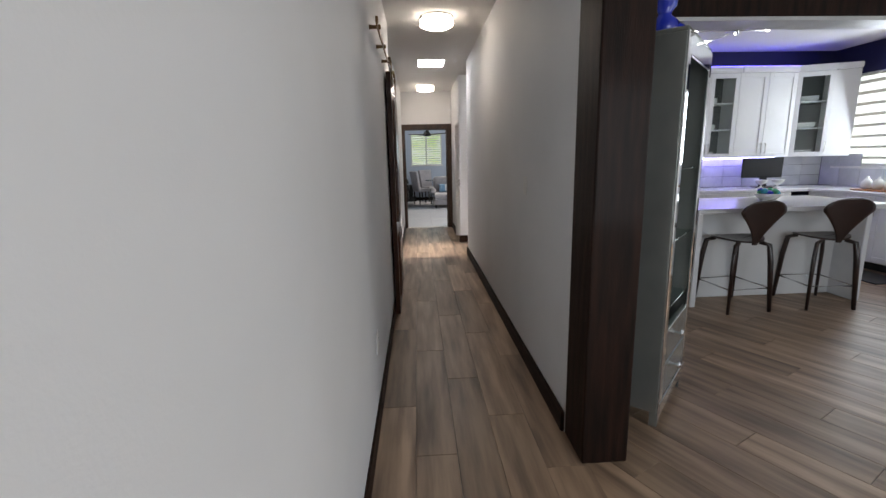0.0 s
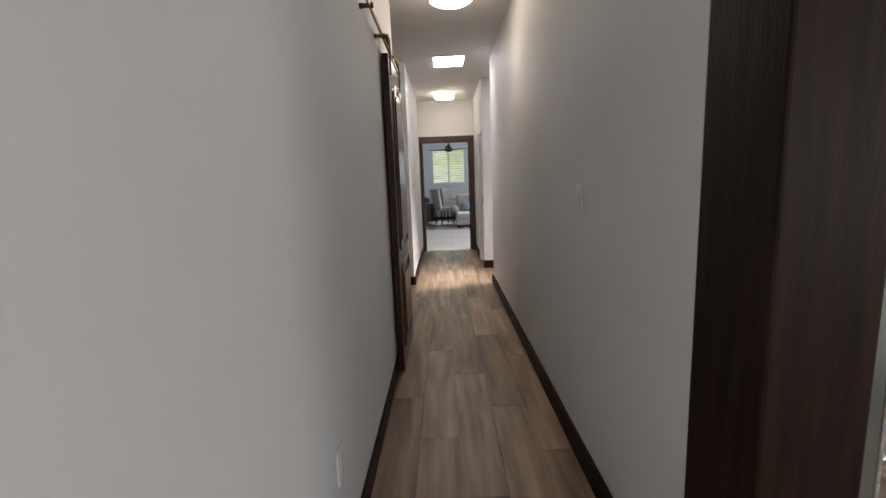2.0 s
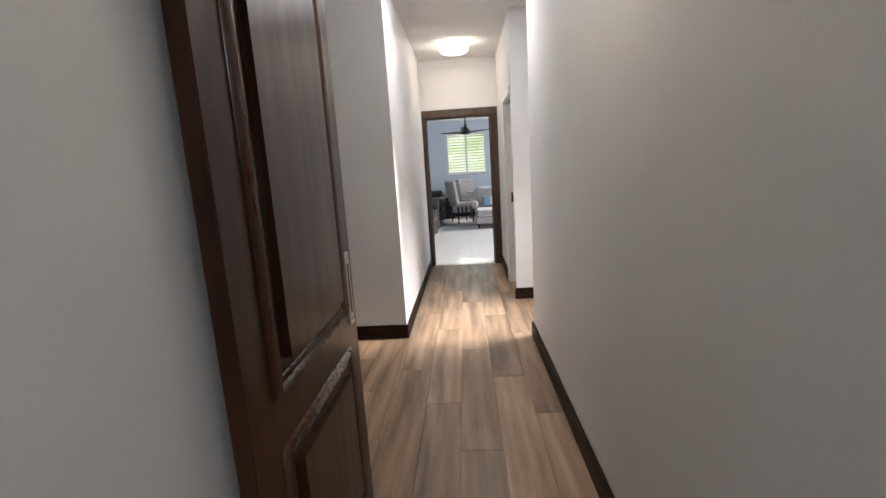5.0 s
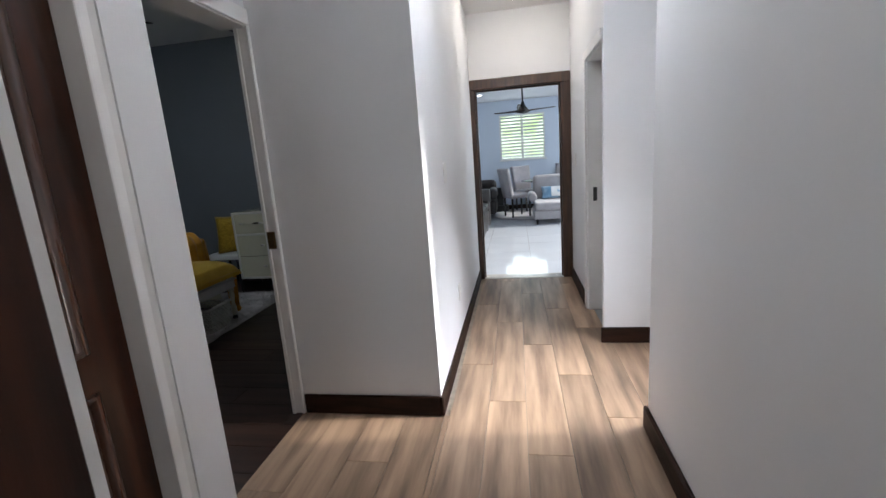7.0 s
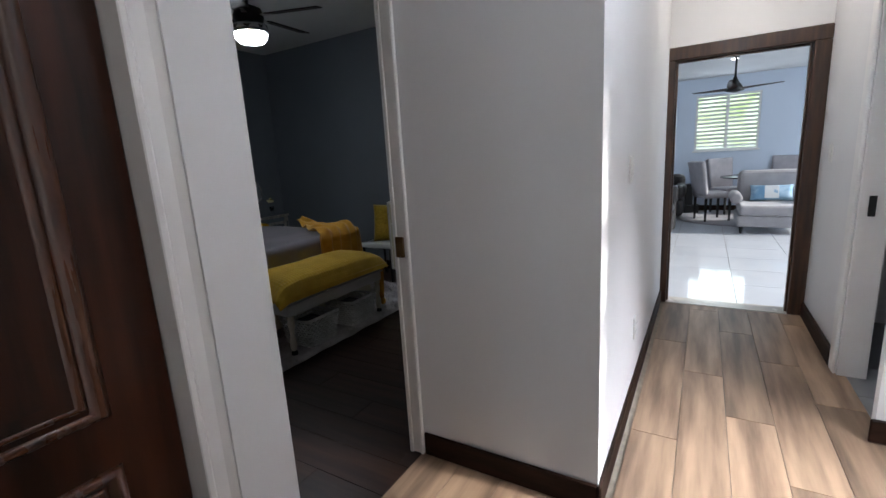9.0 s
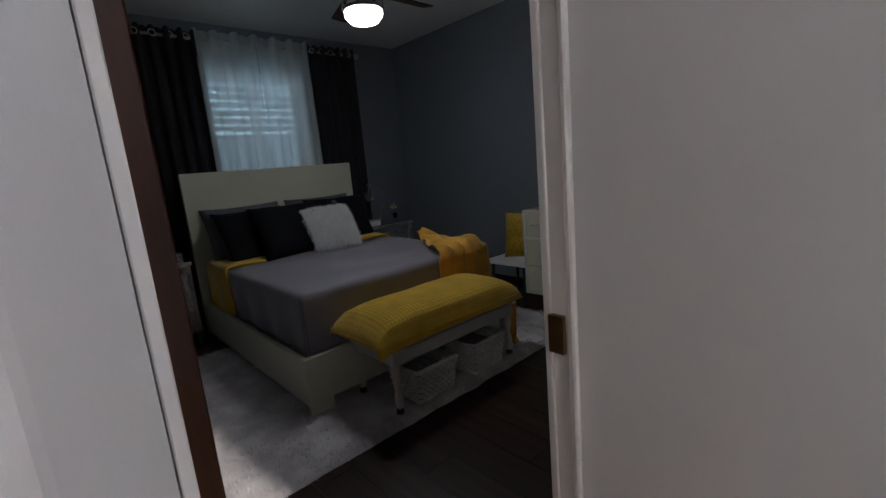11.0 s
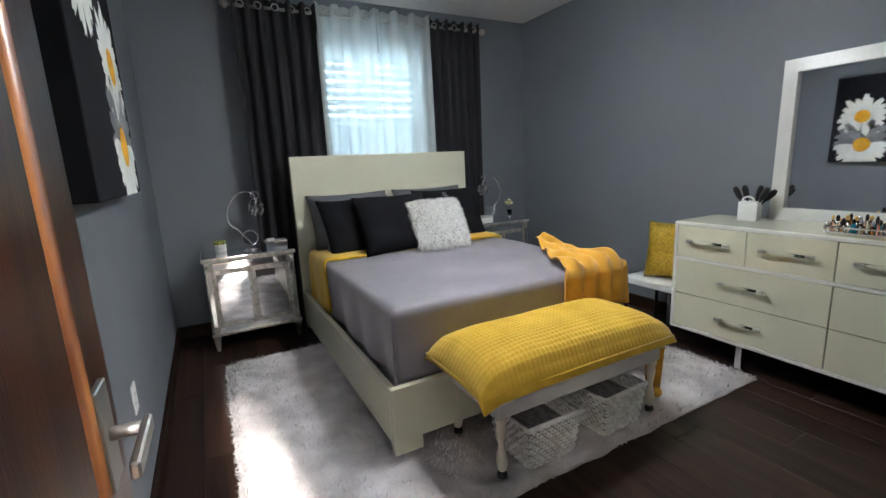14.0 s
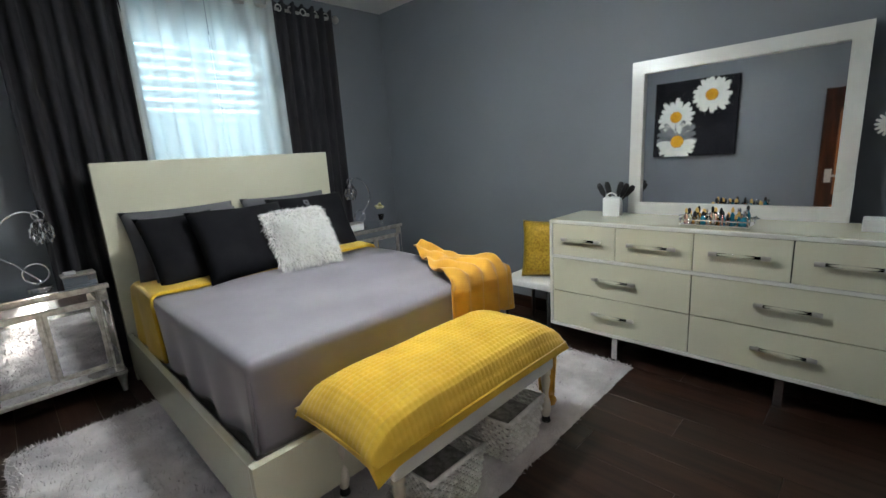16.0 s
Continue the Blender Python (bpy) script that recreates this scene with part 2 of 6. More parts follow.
BLUELED = glow("blue_led_strip", (0.12, 0.10, 1.0), 10.0)
GLASS = glass_of("clear_glass")
PANE = glass_of("window_glass", (0.95, 1.0, 0.98))


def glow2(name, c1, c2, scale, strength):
    """An emissive backdrop of two blotched colours; its glow stands in for daylight."""
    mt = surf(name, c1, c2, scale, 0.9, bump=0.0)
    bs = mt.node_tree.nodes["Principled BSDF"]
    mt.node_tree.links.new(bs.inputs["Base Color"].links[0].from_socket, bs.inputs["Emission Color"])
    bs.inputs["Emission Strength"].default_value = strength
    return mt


# outdoor brightness is put into these emissive colours
GARDEN = glow2("garden_backdrop_glow", (0.42, 0.55, 0.22), (0.90, 1.0, 0.78), 1.6, 1.15)
PALESKY = glow2("sky_backdrop_glow", (0.36, 0.70, 0.95), (0.48, 0.80, 1.0), 0.6, 0.08)
YARDGLOW = glow2("yard_backdrop_glow", (0.85, 0.95, 0.85), (0.95, 1.0, 1.0), 1.0, 1.6)


# ---- structure ----
def wall(name, lo, hi, material=None, label="", category="wall"):
    ob = box(name, lo, hi, material or WALL, bev=0.0)
    return tagged(ob, label or "smooth white painted interior wall", category, kind="structure")


H, HB, HL = 2.75, 2.92, 2.62
# floors are one slab under all rooms, pieces are laid on it
slab = tagged(box("floor", (-5.6, -1.7, -0.20), (6.4, 16.9, -0.012), GROUT, bev=0), "concrete slab under tile and plank floors", "floor", kind="structure")
# hall
wall("wall_hall_left", (-0.31, -1.5, 0), (-0.15, 5.718, H), label="long white painted hallway wall")
wall("wall_alcove_back", (-0.99, 5.54, 0), (-0.31, 5.70, H))
pier = prism("wall_alcove_pier", [(-1.11, 6.505), (-0.812, 6.505), (-0.812, 6.662), (-0.82, 6.668), (-0.99, 6.743), (-1.11, 6.744)], 0.0, H, WALL, axis="z")
tagged(pier, "narrow white wall in sunlight between two doors", "wall", kind="structure")
wall("wall_alcove_over_closet", (-1.11, 5.70, 2.06), (-0.865, 6.505, H))
wall("wall_alcove_side", (-1.11, 5.54, 0), (-0.99, 5.78, 2.06))
wall("wall_over_bedroom_door", (-1.11, 6.745, 2.05), (-0.99, 7.505, H))
wall("wall_jog", (-0.99, 7.505, 0), (-0.19, 7.60, H), label="white wall end beside the bedroom door")
wall("wall_hall_left_far", (-0.36, 7.60, 0), (-0.19, 10.19, H))
wall("wall_hall_right", (0.832, 2.98, 0), (1.0, 7.44, H), label="long white hallway wall opposite the sliding door")
wall("wall_passage_near", (1.0, 7.36, 0), (1.75, 7.44, H))
wall("wall_passage_far", (0.815, 8.45, 0), (2.4, 8.50, H), label="white wall in passing sunlight")
wall("wall_hall_right_far", (0.82, 9.16, 0), (0.95, 10.19, H))
wall("wall_over_bath_door", (0.82, 8.50, 2.02), (0.95, 9.16, H))
wall("wall_hall_end_left", (-0.90, 10.19, 0), (-0.165, 10.34, H))
wall("wall_hall_end_right", (0.735, 10.19, 0), (4.0, 10.34, H))
wall("wall_hall_end_top", (-0.165, 10.19, 2.025), (0.735, 10.34, H), label="white wall above the dark door frame")
wall("wall_bath_back", (2.3, 8.50, 0), (2.4, 10.19, H))
tagged(box("ceiling_hall", (-1.11, -1.5, H), (1.0, 10.34, H + 0.1), CEIL, bev=0), "flat white painted ceiling", "ceiling", kind="structure")
tagged(box("ceiling_passage", (1.0, 7.36, H), (2.6, 10.34, H + 0.1), CEIL, bev=0), "flat white painted ceiling", "ceiling", kind="structure")
# dining side and kitchen
HK = 2.80
wall("wall_back", (-0.31, -1.66, 0), (1.1, -1.5, HK))
wall("wall_back_over", (1.1, -1.66, 2.35), (3.3, -1.5, HK))
wall("wall_back_right", (3.3, -1.66, 0), (6.1, -1.5, HK))
wall("wall_dining_right_low", (6.1, -1.66, 0), (6.25, 1.8, 0.65))
wall("wall_dining_right_top", (6.1, -1.66, 2.35), (6.25, 1.8, HK))
wall("wall_kitchen_right", (6.1, 1.8, 0), (6.25, 5.5, HK))
wall("wall_kitchen_under_window", (6.1, 5.5, 0), (6.25, 7.05, 1.2))
wall("wall_kitchen_over_window", (6.1, 5.5, 2.42), (6.25, 7.05, HK), NAVY, "dark navy wall above the kitchen window")
wall("wall_kitchen_corner", (6.1, 7.05, 0), (6.25, 7.6, HK), NAVY, "dark navy kitchen wall")
wall("wall_kitchen_back", (1.0, 7.28, 0), (6.1, 7.36, HK), NAVY, "dark navy kitchen wall")
tagged(box("ceiling_kitchen", (1.0, -1.66, HK), (6.25, 7.36, HK + 0.1), CEIL, bev=0), "white kitchen ceiling with a bluish glow", "ceiling", kind="structure")
# bedroom
X0, Y0, Y1 = -5.28, 6.62, 10.42
wall("wall_bedroom_left", (X0, 6.48, 0), (-1.11, Y0, HB), GREYWALL, "smooth blue-grey painted bedroom wall")
wall("wall_bedroom_right", (X0, Y1, 0), (-0.36, Y1 + 0.14, HB), GREYWALL, "smooth blue-grey painted bedroom wall")
wall("wall_window_near", (X0 - 0.16, 6.48, 0), (X0, 8.08, HB), GREYWALL, "blue-grey bedroom wall beside the window")
wall("wall_window_far", (X0 - 0.16, 9.06, 0), (X0, Y1 + 0.14, HB), GREYWALL, "blue-grey bedroom wall beside the window")
wall("wall_window_under", (X0 - 0.16, 8.08, 0), (X0, 9.06, 1.15), GREYWALL, "blue-grey wall under the window")
wall("wall_window_over", (X0 - 0.16, 8.08, 2.50), (X0, 9.06, HB), GREYWALL, "blue-grey wall over the window")
wall("wall_bedroom_door_side", (-1.125, 6.48, 0), (-1.11, 6.745, HB), GREYWALL, "blue-grey wall beside the door")
wall("wall_bedroom_over_door", (-1.125, 6.745, 2.05), (-1.11, 7.60, HB), GREYWALL, "blue-grey wall over the door")
wall("wall_bedroom_near", (-1.05, 7.515, 0), (-0.99, 7.62, HB), GREYWALL, "blue-grey wall beside the door")
wall("wall_bedroom_inner", (-0.99, 7.60, 0), (-0.90, Y1, HB), GREYWALL, "blue-grey bedroom wall")
tagged(box("ceiling_bedroom", (X0 - 0.16, 6.48, HB), (-0.90, Y1 + 0.14, HB + 0.1), CEIL, bev=0), "plain pale bedroom ceiling", "ceiling", kind="structure")
# living room
wall("wall_living_left", (-2.7, 10.56, 0), (-2.6, 16.56, HL), LIVWALL, "pale blue-white living room wall")
wall("wall_living_right_low", (4.0, 10.34, 0), (4.1, 16.56, 0.6), LIVWALL, "pale blue-white living room wall")
wall("wall_living_right_top", (4.0, 10.34, 2.4), (4.1, 16.56, HL), LIVWALL, "pale blue-white living room wall")
wall("wall_living_win_left", (-2.7, 16.56, 0), (-0.105, 16.72, HL), LIVWALL, "pale blue-white wall beside the louvre window")
wall("wall_living_win_right", (0.97, 16.56, 0), (4.1, 16.72, HL), LIVWALL, "pale blue-white wall beside the louvre window")
wall("wall_living_win_low", (-0.105, 16.56, 0), (0.97, 16.72, 1.22), LIVWALL, "pale blue-white wall under the louvre window")
wall("wall_living_win_top", (-0.105, 16.56, 2.29), (0.97, 16.72, HL), LIVWALL, "pale blue-white wall over the louvre window")
tagged(box("ceiling_living", (-2.7, 10.34, HL), (4.1, 16.72, HL + 0.1), CEIL, bev=0), "white living room ceiling with recessed lights", "ceiling", kind="structure")
GROUND = surf("garden_ground", (0.06, 0.09, 0.03), (0.10, 0.08, 0.05), 1.5, 0.9, bump=0.3)
tagged(box("ground", (-60, -60, -0.5), (60, 80, -0.21), GROUND, bev=0), "grassy ground outside the house", "ground", kind="structure")
# self-lit sheets added behind the windows, not lit by the sun
for nm, lo, hi, c, st in (("backdrop_garden", (-6, 20.0, -0.2), (7, 20.05, 5.5), GARDEN, 0), ("backdrop_sky", (-7.6, 5.0, -0.2), (-7.55, 12.0, 5.5), PALESKY, 0), ("backdrop_yard", (11.0, 1.0, -0.2), (11.05, 12.0, 3.2), YARDGLOW, 0)):
    tagged(box(nm, lo, hi, c, bev=0), "glowing backdrop added outside a window in place of daylight", "backdrop", kind="structure")


def skirting(name, a, b, t=0.02, h=0.115):
    lo = (min(a[0], b[0]), min(a[1], b[1]), 0.0)
    hi = (max(a[0], b[0]), max(a[1], b[1]), h)
    ob = box(name, lo, hi, DARKBASE, bev=0.006)
    return tagged(ob, "dark brown stained wooden baseboard", "baseboard", kind="structure")


for a, b in [((-0.15, -1.5), (-0.138, 5.718)), ((0.812, 2.985), (0.832, 7.455)), ((-0.97, 7.49), (-0.19, 7.505)), ((-0.19, 7.49), (-0.175, 10.16)),
             ((0.797, 8.435), (1.5, 8.45)), ((0.832, 7.44), (1.5, 7.455)), ((0.80, 9.24), (0.82, 10.16)), ((-0.812, 6.51), (-0.798, 6.66)),
             ((X0, Y0), (-1.9, Y0 + 0.018)), ((X0, 6.64), (X0 + 0.018, Y1)), ((X0 + 0.018, Y1 - 0.018), (-1.0, Y1)), ((1.0, 3.3), (1.02, 7.3))]:
    skirting("baseboard", a, b)
for a, b in [((-2.6, 16.54), (4.0, 16.56))]:
    ob = skirting("baseboard", a, b)

# the dark frame at the end of the hall
fr = thing("door_frame", (0, 10.17, 0), 0, "dark stained wooden frame round the living room opening", "door frame", kind="structure")
DW = surf("walnut_frame_wood", (0.075, 0.034, 0.016), (0.026, 0.012, 0.007), 5, 0.30, bump=0.14, stretch=(6, 6, 0.5), fine=40, coat=0.25)
box("jamb", (-0.204, 0, 0), (-0.14, 0.17, 2.02), DW, fr, 0.006)
box("jamb", (0.722, 0, 0), (0.819, 0.17, 2.02), DW, fr, 0.006)
box("head", (-0.204, -0.004, 2.02), (0.819, 0.17, 2.12), DW, fr, 0.006)
box("stop", (-0.14, 0.06, 0), (-0.125, 0.10, 2.005), DW, fr, 0.002)
box("stop", (0.707, 0.06, 0), (0.722, 0.10, 2.005), DW, fr, 0.002)
box("stop", (-0.14, 0.06, 2.005), (0.722, 0.10, 2.02), DW, fr, 0.002)
box("threshold", (-0.14, 0, -0.005), (0.722, 0.17, 0.006), surf("marble_sill", (0.62, 0.58, 0.52), None, 8, 0.2), fr, 0.002)

# white frame of the bedroom door
bf = thing("door_frame", (-0.99, 6.80, 0), 0, "white painted wooden bedroom door frame with moulding", "door frame", kind="structure")
box("jamb", (-0.135, -0.055, 0), (0.0, -0.04, 2.03), TRIMW, bf, 0.002)
box("jamb", (-0.058, 0.69, 0), (0.0, 0.715, 2.03), TRIMW, bf, 0.002)
box("head", (-0.135, -0.055, 2.03), (0.0, 0.705, 2.05), TRIMW, bf, 0.002)
box("stop", (-0.058, 0.68, 0), (-0.04, 0.69, 2.03), TRIMW, bf, 0.002)
box("casing", (0.0, 0.682, 0), (0.016, 0.703, 2.036), TRIMW, bf, 0.004)
box("casing_head", (0.0, -0.042, 2.036), (0.016, 0.703, 2.11), TRIMW, bf, 0.004)
box("strike_plate", (-0.046, 0.676, 0.955), (-0.006, 0.6895, 1.045), BRASS, bf, 0.002, "dark bronze strike plate")
# closet frame
cf = thing("door_frame", (-0.99, 5.74, 0), 0, "white painted closet door frame", "door frame", kind="structure")
prism("casing", [(0.05, 0.764), (0.05, 0.687), (0.188, 0.687), (0.190, 0.690), (0.190, 0.700), (0.180, 0.708), (0.168, 0.714), (0.166, 0.745), (0.172, 0.764)], 0.0, 2.14, TRIMW, cf, "z")
box("casing_head", (0.125, -0.02, 2.05), (0.185, 0.687, 2.14), TRIMW, cf, 0.005)
# bath door frame
rf = thing("door_frame", (0.82, 8.50, 0), 0, "white painted frame of a bathroom doorway", "door frame", kind="structure")
box("jamb", (0.0, 0.63, 0), (0.13, 0.66, 2.0), TRIMW, rf, 0.002)
box("head", (0.0, 0.0, 2.0), (0.13, 0.66, 2.02), TRIMW, rf, 0.002)
box("casing", (-0.018, 0.645, 0), (0.0, 0.74, 2.08), TRIMW, rf, 0.005)
box("casing_head", (-0.018, 0.0, 2.01), (0.0, 0.645, 2.08), TRIMW, rf, 0.005)
box("strike_plate", (0.04, 0.622, 0.93), (0.07, 0.631, 1.04), BLACKM, rf, 0.001, "black strike plate")


def louvre_window(name, at, turn, w, h, n, label, mullion=True, slat_tilt=25):
    """Aluminium slat window in its opening; local x along the wall, y into the room."""
    win = thing(name, at, turn, label, "window", kind="structure")
    for nm, lo, hi in (("frame", (0, -0.03, 0), (0.04, 0.03, h)), ("frame", (w - 0.04, -0.03, 0), (w, 0.03, h)), ("frame", (0.04, -0.03, 0), (w - 0.04, 0.03, 0.04)), ("frame", (0.04, -0.03, h - 0.04), (w - 0.04, 0.03, h))):
        box(nm, lo, hi, TRIMW, win, 0.004)
    bays = [(0.04, w - 0.04)]
    if mullion:
        box("mullion", (w / 2 - 0.03, -0.03, 0.04), (w / 2 + 0.03, 0.03, h - 0.04), TRIMW, win, 0.004)
        bays = [(0.04, w / 2 - 0.03), (w / 2 + 0.03, w - 0.04)]
    box("sill", (-0.03, -0.02, -0.03), (w + 0.03, 0.08, 0.0), TRIMW, win, 0.004)
    step = (h - 0.08) / n
    for a, b in bays:
        for k in range(n):
            z = 0.04 + (k + 0.5) * step
            box("slat", (a, -0.045, -0.004), (b, 0.045, 0.004), TRIMW, win, 0.001, m=Matrix.Translation((0, 0, z)) @ pose(0, 0, 0, slat_tilt))
    return win


louvre_window("window_1", (0.97, 16.60, 1.22), 180, 1.075, 1.07, 13, "white louvre window with a green garden behind", True, -30)
louvre_window("window_2", (X0 - 0.08, 9.06, 1.15), -90, 0.98, 1.35, 16, "white louvre bedroom window behind sheer curtains", True, 30)
louvre_window("window_3", (6.14, 5.5, 1.2), 90, 1.55, 1.22, 8, "bright kitchen window with wide white slats", True, 20)
# unseen window at the passage end, made up to send sun across the hall
louvre_window("window_4", (1.66, 7.46, 0.30), 90, 0.42, 2.15, 6, "unseen tall slatted window added to let in sun", False, 10)
# unseen closed slats beside it, added to block the rest of the beam
louvre_window("window_5", (1.66, 7.88, 0.30), 90, 0.55, 2.15, 25, "unseen closed slats added to narrow the sun beam", False, 78)
wall("wall_passage_end_low", (1.6, 7.44, 0), (1.75, 8.45, 0.28))
wall("wall_passage_end_top", (1.6, 7.44, 2.45), (1.75, 8.45, H))

# column and beam of the kitchen opening
col = tagged(box("column", (0.83, 2.73, 0), (1.047, 2.98, H), DARKWOOD, bev=0.008, seg=2), "dark glossy stained wooden column", "column", kind="structure")
beam = tagged(box("beam", (1.0, 3.84, 2.26), (6.1, 4.06, HK), DARKWOOD, bev=0.004), "dark stained wooden beam over the kitchen opening", "beam", kind="structure")
tagged(box("trim", (1.0, 3.845, 2.235), (6.1, 4.055, 2.26), surf("brushed_steel_trim", (0.6, 0.6, 0.6), None, 6, 0.35, 0.6), bev=0.002), "pale metal trim under the beam", "trim", kind="structure")


# ---- ceiling lights ----
def round_ceiling_light(at):
    t = thing("ceiling_light", at, 0, "round lit ceiling light with two nickel bands", "ceiling light", group="hall ceiling lights")
    lathe("base_plate", [(0.165, -0.012), (0.165, 0.0)], NICKEL, t, seg=32)
    lathe("diffuser", [(0.05, -0.095), (0.13, -0.09), (0.155, -0.075), (0.155, -0.012)], LAMPGLASS, t, seg=32, label="glowing white glass drum")
    for z in (-0.030, -0.070):
        tube("band", [(0.170 * math.cos(a), 0.170 * math.sin(a), z) for a in [2 * math.pi * k / 36 for k in range(36)]], 0.007, NICKEL, t, 6, True)
    for k in range(3):
        a = 2.1 * k + 0.4
        box("bracket", (-0.006, -0.006, -0.075), (0.006, 0.006, 0.0), NICKEL, t, 0.001, m=Matrix.Translation((0.168 * math.cos(a), 0.168 * math.sin(a), 0)))
    return t


round_ceiling_light((0.335, 5.50, H))
round_ceiling_light((0.30, 9.50, H))
sk = thing("ceiling_panel_light", (0.345, 7.52, H), 0, "square glowing white ceiling panel", "ceiling light")
box("frame", (-0.20, -0.24, -0.008), (0.20, 0.24, 0.0), TRIMW, sk, 0.002)
box("diffuser", (-0.175, -0.215, -0.012), (0.175, 0.215, -0.008), PANELGLOW, sk, 0.001)


# ---- doors ----
def arch_panel(w, z0, z1, rise, n=14):
    """Outline of a door panel, w wide, with an arched top."""
    pts = [(-w / 2, z0), (w / 2, z0)]
    if rise <= 0:
        return pts + [(w / 2, z1), (-w / 2, z1)]
    for k in range(n + 1):
        a = math.pi * k / n
        pts.append((w / 2 * math.cos(a), z1 - rise + rise * math.sin(a)))
    return pts


def panel_door(name, at, turn, w, h, label, both=False, split=(0.72, 0.86), stile=0.13, trim=None):
    """Panelled leaf; local x from hinge to free edge, y the thickness."""
    d = thing(name, at, turn, label, "door")
    box("leaf", (0, -0.02, 0.008), (w, 0.02, h), DOORWOOD, d, 0.003)
    pw = w - 2 * stile
    for z0, z1, rise in ((0.16, split[0], 0.0), (split[1], h - 0.14, 0.14)):
        for sgn in ((1, -1) if both else (1,)):
            o = arch_panel(pw, z0, z1, rise)
            bm = add_tube(bmesh.new(), [(x + w / 2, sgn * 0.012, z) for x, z in o], 0.023, 8, True)
            o2 = arch_panel(pw - 0.05, z0 + 0.025, z1 - 0.025, rise * 0.95)
            add_tube(bm, [(x + w / 2, sgn * 0.011, z) for x, z in o2], 0.015, 8, True)
            part("moulding", bm, trim or MOULDD, d, "varnished panel moulding", smooth=True)
            i = arch_panel(pw - 0.12, z0 + 0.06, z1 - 0.06, rise * 0.88)
            bm = add_prism(bmesh.new(), [(x + w / 2, z) for x, z in i], sgn * 0.018, sgn * 0.026, "y", 0.02)
            part("raised_panel", bm, DOORWOOD, d)
    return d


# sliding door on its rail
sd = panel_door("sliding_door", (-0.113, 4.845, 0.012), 90, 0.82, 2.13, "dark mahogany sliding barn door with arched panels")
for ob in list(sd.children):
    ob.data.transform(Matrix.Scale(-1, 4, (0, 1, 0)))
    ob.data.flip_normals()
pp = box("pull_plate", (0.724, -0.028, 0.80), (0.772, -0.02, 1.06), NICKEL, sd, 0.002, "brushed nickel recessed pull plate")
box("pull_slot", (0.740, -0.0295, 0.84), (0.756, -0.0275, 1.02), BLACKM, pp, 0.001)
for z in (0.82, 1.04):
    lathe("screw", [(0.005, 0), (0.004, 0.002)], CHROME, pp, seg=10, m=Matrix.Translation((0.748, -0.028, z)) @ pose(0, 0, 0, 90))
for x in (0.10, 0.70):
    hg = box("hanger", (x - 0.018, -0.03, 2.02), (x + 0.018, -0.021, 2.24), BRASS, sd, 0.002, "aged bronze strap hanger")
    lathe("roller", [(0.03, -0.012), (0.035, -0.004), (0.035, 0.004), (0.03, 0.012)], BRASS, hg, seg=20, m=Matrix.Translation((x, -0.012, 2.235)) @ pose(0, 0, 0, 90))
rail = thing("sliding_rail", (-0.15, 3.7, 2.19), 0, "aged bronze barn door rail bolted to the wall", "door rail")
box("bar", (0.045, 0.0, -0.012), (0.055, 2.0, 0.012), BRASS, rail, 0.002)
for k in range(5):
    lathe("standoff", [(0.014, 0), (0.011, 0.02), (0.011, 0.055), (0.016, 0.058), (0.012, 0.068)], BRASS, rail, seg=12, m=Matrix.Translation((0, 0.06 + 0.46 * k, 0)) @ pose(0, 0, 0, 0, 90))
box("end_stop", (0.042, 0.0, 0.012), (0.058, 0.035, 0.045), BRASS, rail, 0.003)
# closet door, closed
panel_door("closet_door", (-0.885, 6.424, 0.0), -90, 0.71, 2.05, "closed dark mahogany closet door with raised panels", split=(0.80, 0.925))
# bedroom door, open into the room
bd = panel_door("bedroom_door", (-1.105, 6.785, 0.0), 179.0, 0.70, 2.02, "open dark mahogany bedroom door with arched panels", both=True, stile=0.16, trim=MOULDLIT)
for sgn in (1, -1):
    hd = box("rosette", (0.575, min(sgn * 0.02, sgn * 0.03), 0.985), (0.635, max(sgn * 0.02, sgn * 0.03), 1.135), NICKEL, bd, 0.002, "square satin nickel handle plate")
    tube("neck", [(0.605, sgn * 0.03, 1.06), (0.605, sgn * 0.075, 1.06)], 0.010, NICKEL, hd, 10)
    box("lever", (0.49, min(sgn * 0.068, sgn * 0.080), 1.048), (0.618, max(sgn * 0.068, sgn * 0.080), 1.072), NICKEL, hd, 0.003)


# ---- switches and outlets ----
def wall_plate(name, m, label, rocker=True):
    t = tagged(new(name), label, "switch" if rocker else "outlet")
    t.matrix_basis = m
    box("plate", (-0.040, 0, -0.060), (0.040, 0.0085, 0.060), PLASTIC, t, 0.003)
    if rocker:
        rk = box("rocker", (-0.017, 0.0085, -0.034), (0.017, 0.011, 0.034), PLASTIC, t, 0.001)
        box("paddle", (-0.012, 0.011, -0.026), (0.012, 0.0155, 0.026), PLASTIC, rk, 0.002)
    else:
        for z in (-0.022, 0.022):
            sk_ = box("socket", (-0.016, 0.0085, z - 0.014), (0.016, 0.0115, z + 0.014), PLASTIC, t, 0.002)
            for x in (-0.006, 0.006):
                box("slot", (x - 0.001, 0.0115, z - 0.004), (x + 0.001, 0.0119, z + 0.006), BLACKM, sk_, 0)
    return t


wall_plate("light_switch", Matrix.Translation((0.832, 3.90, 1.233)) @ pose(0, 0, 0, 0, 0, 90), "white rocker light switch on the hallway wall")
wall_plate("light_switch", Matrix.Translation((-0.19, 8.15, 1.265)) @ pose(0, 0, 0, 0, 0, -90), "white rocker light switch by the living room")
wall_plate("light_switch", Matrix.Translation((0.82, 9.85, 1.25)) @ pose(0, 0, 0, 0, 0, 90), "white light switch beside the dark frame")
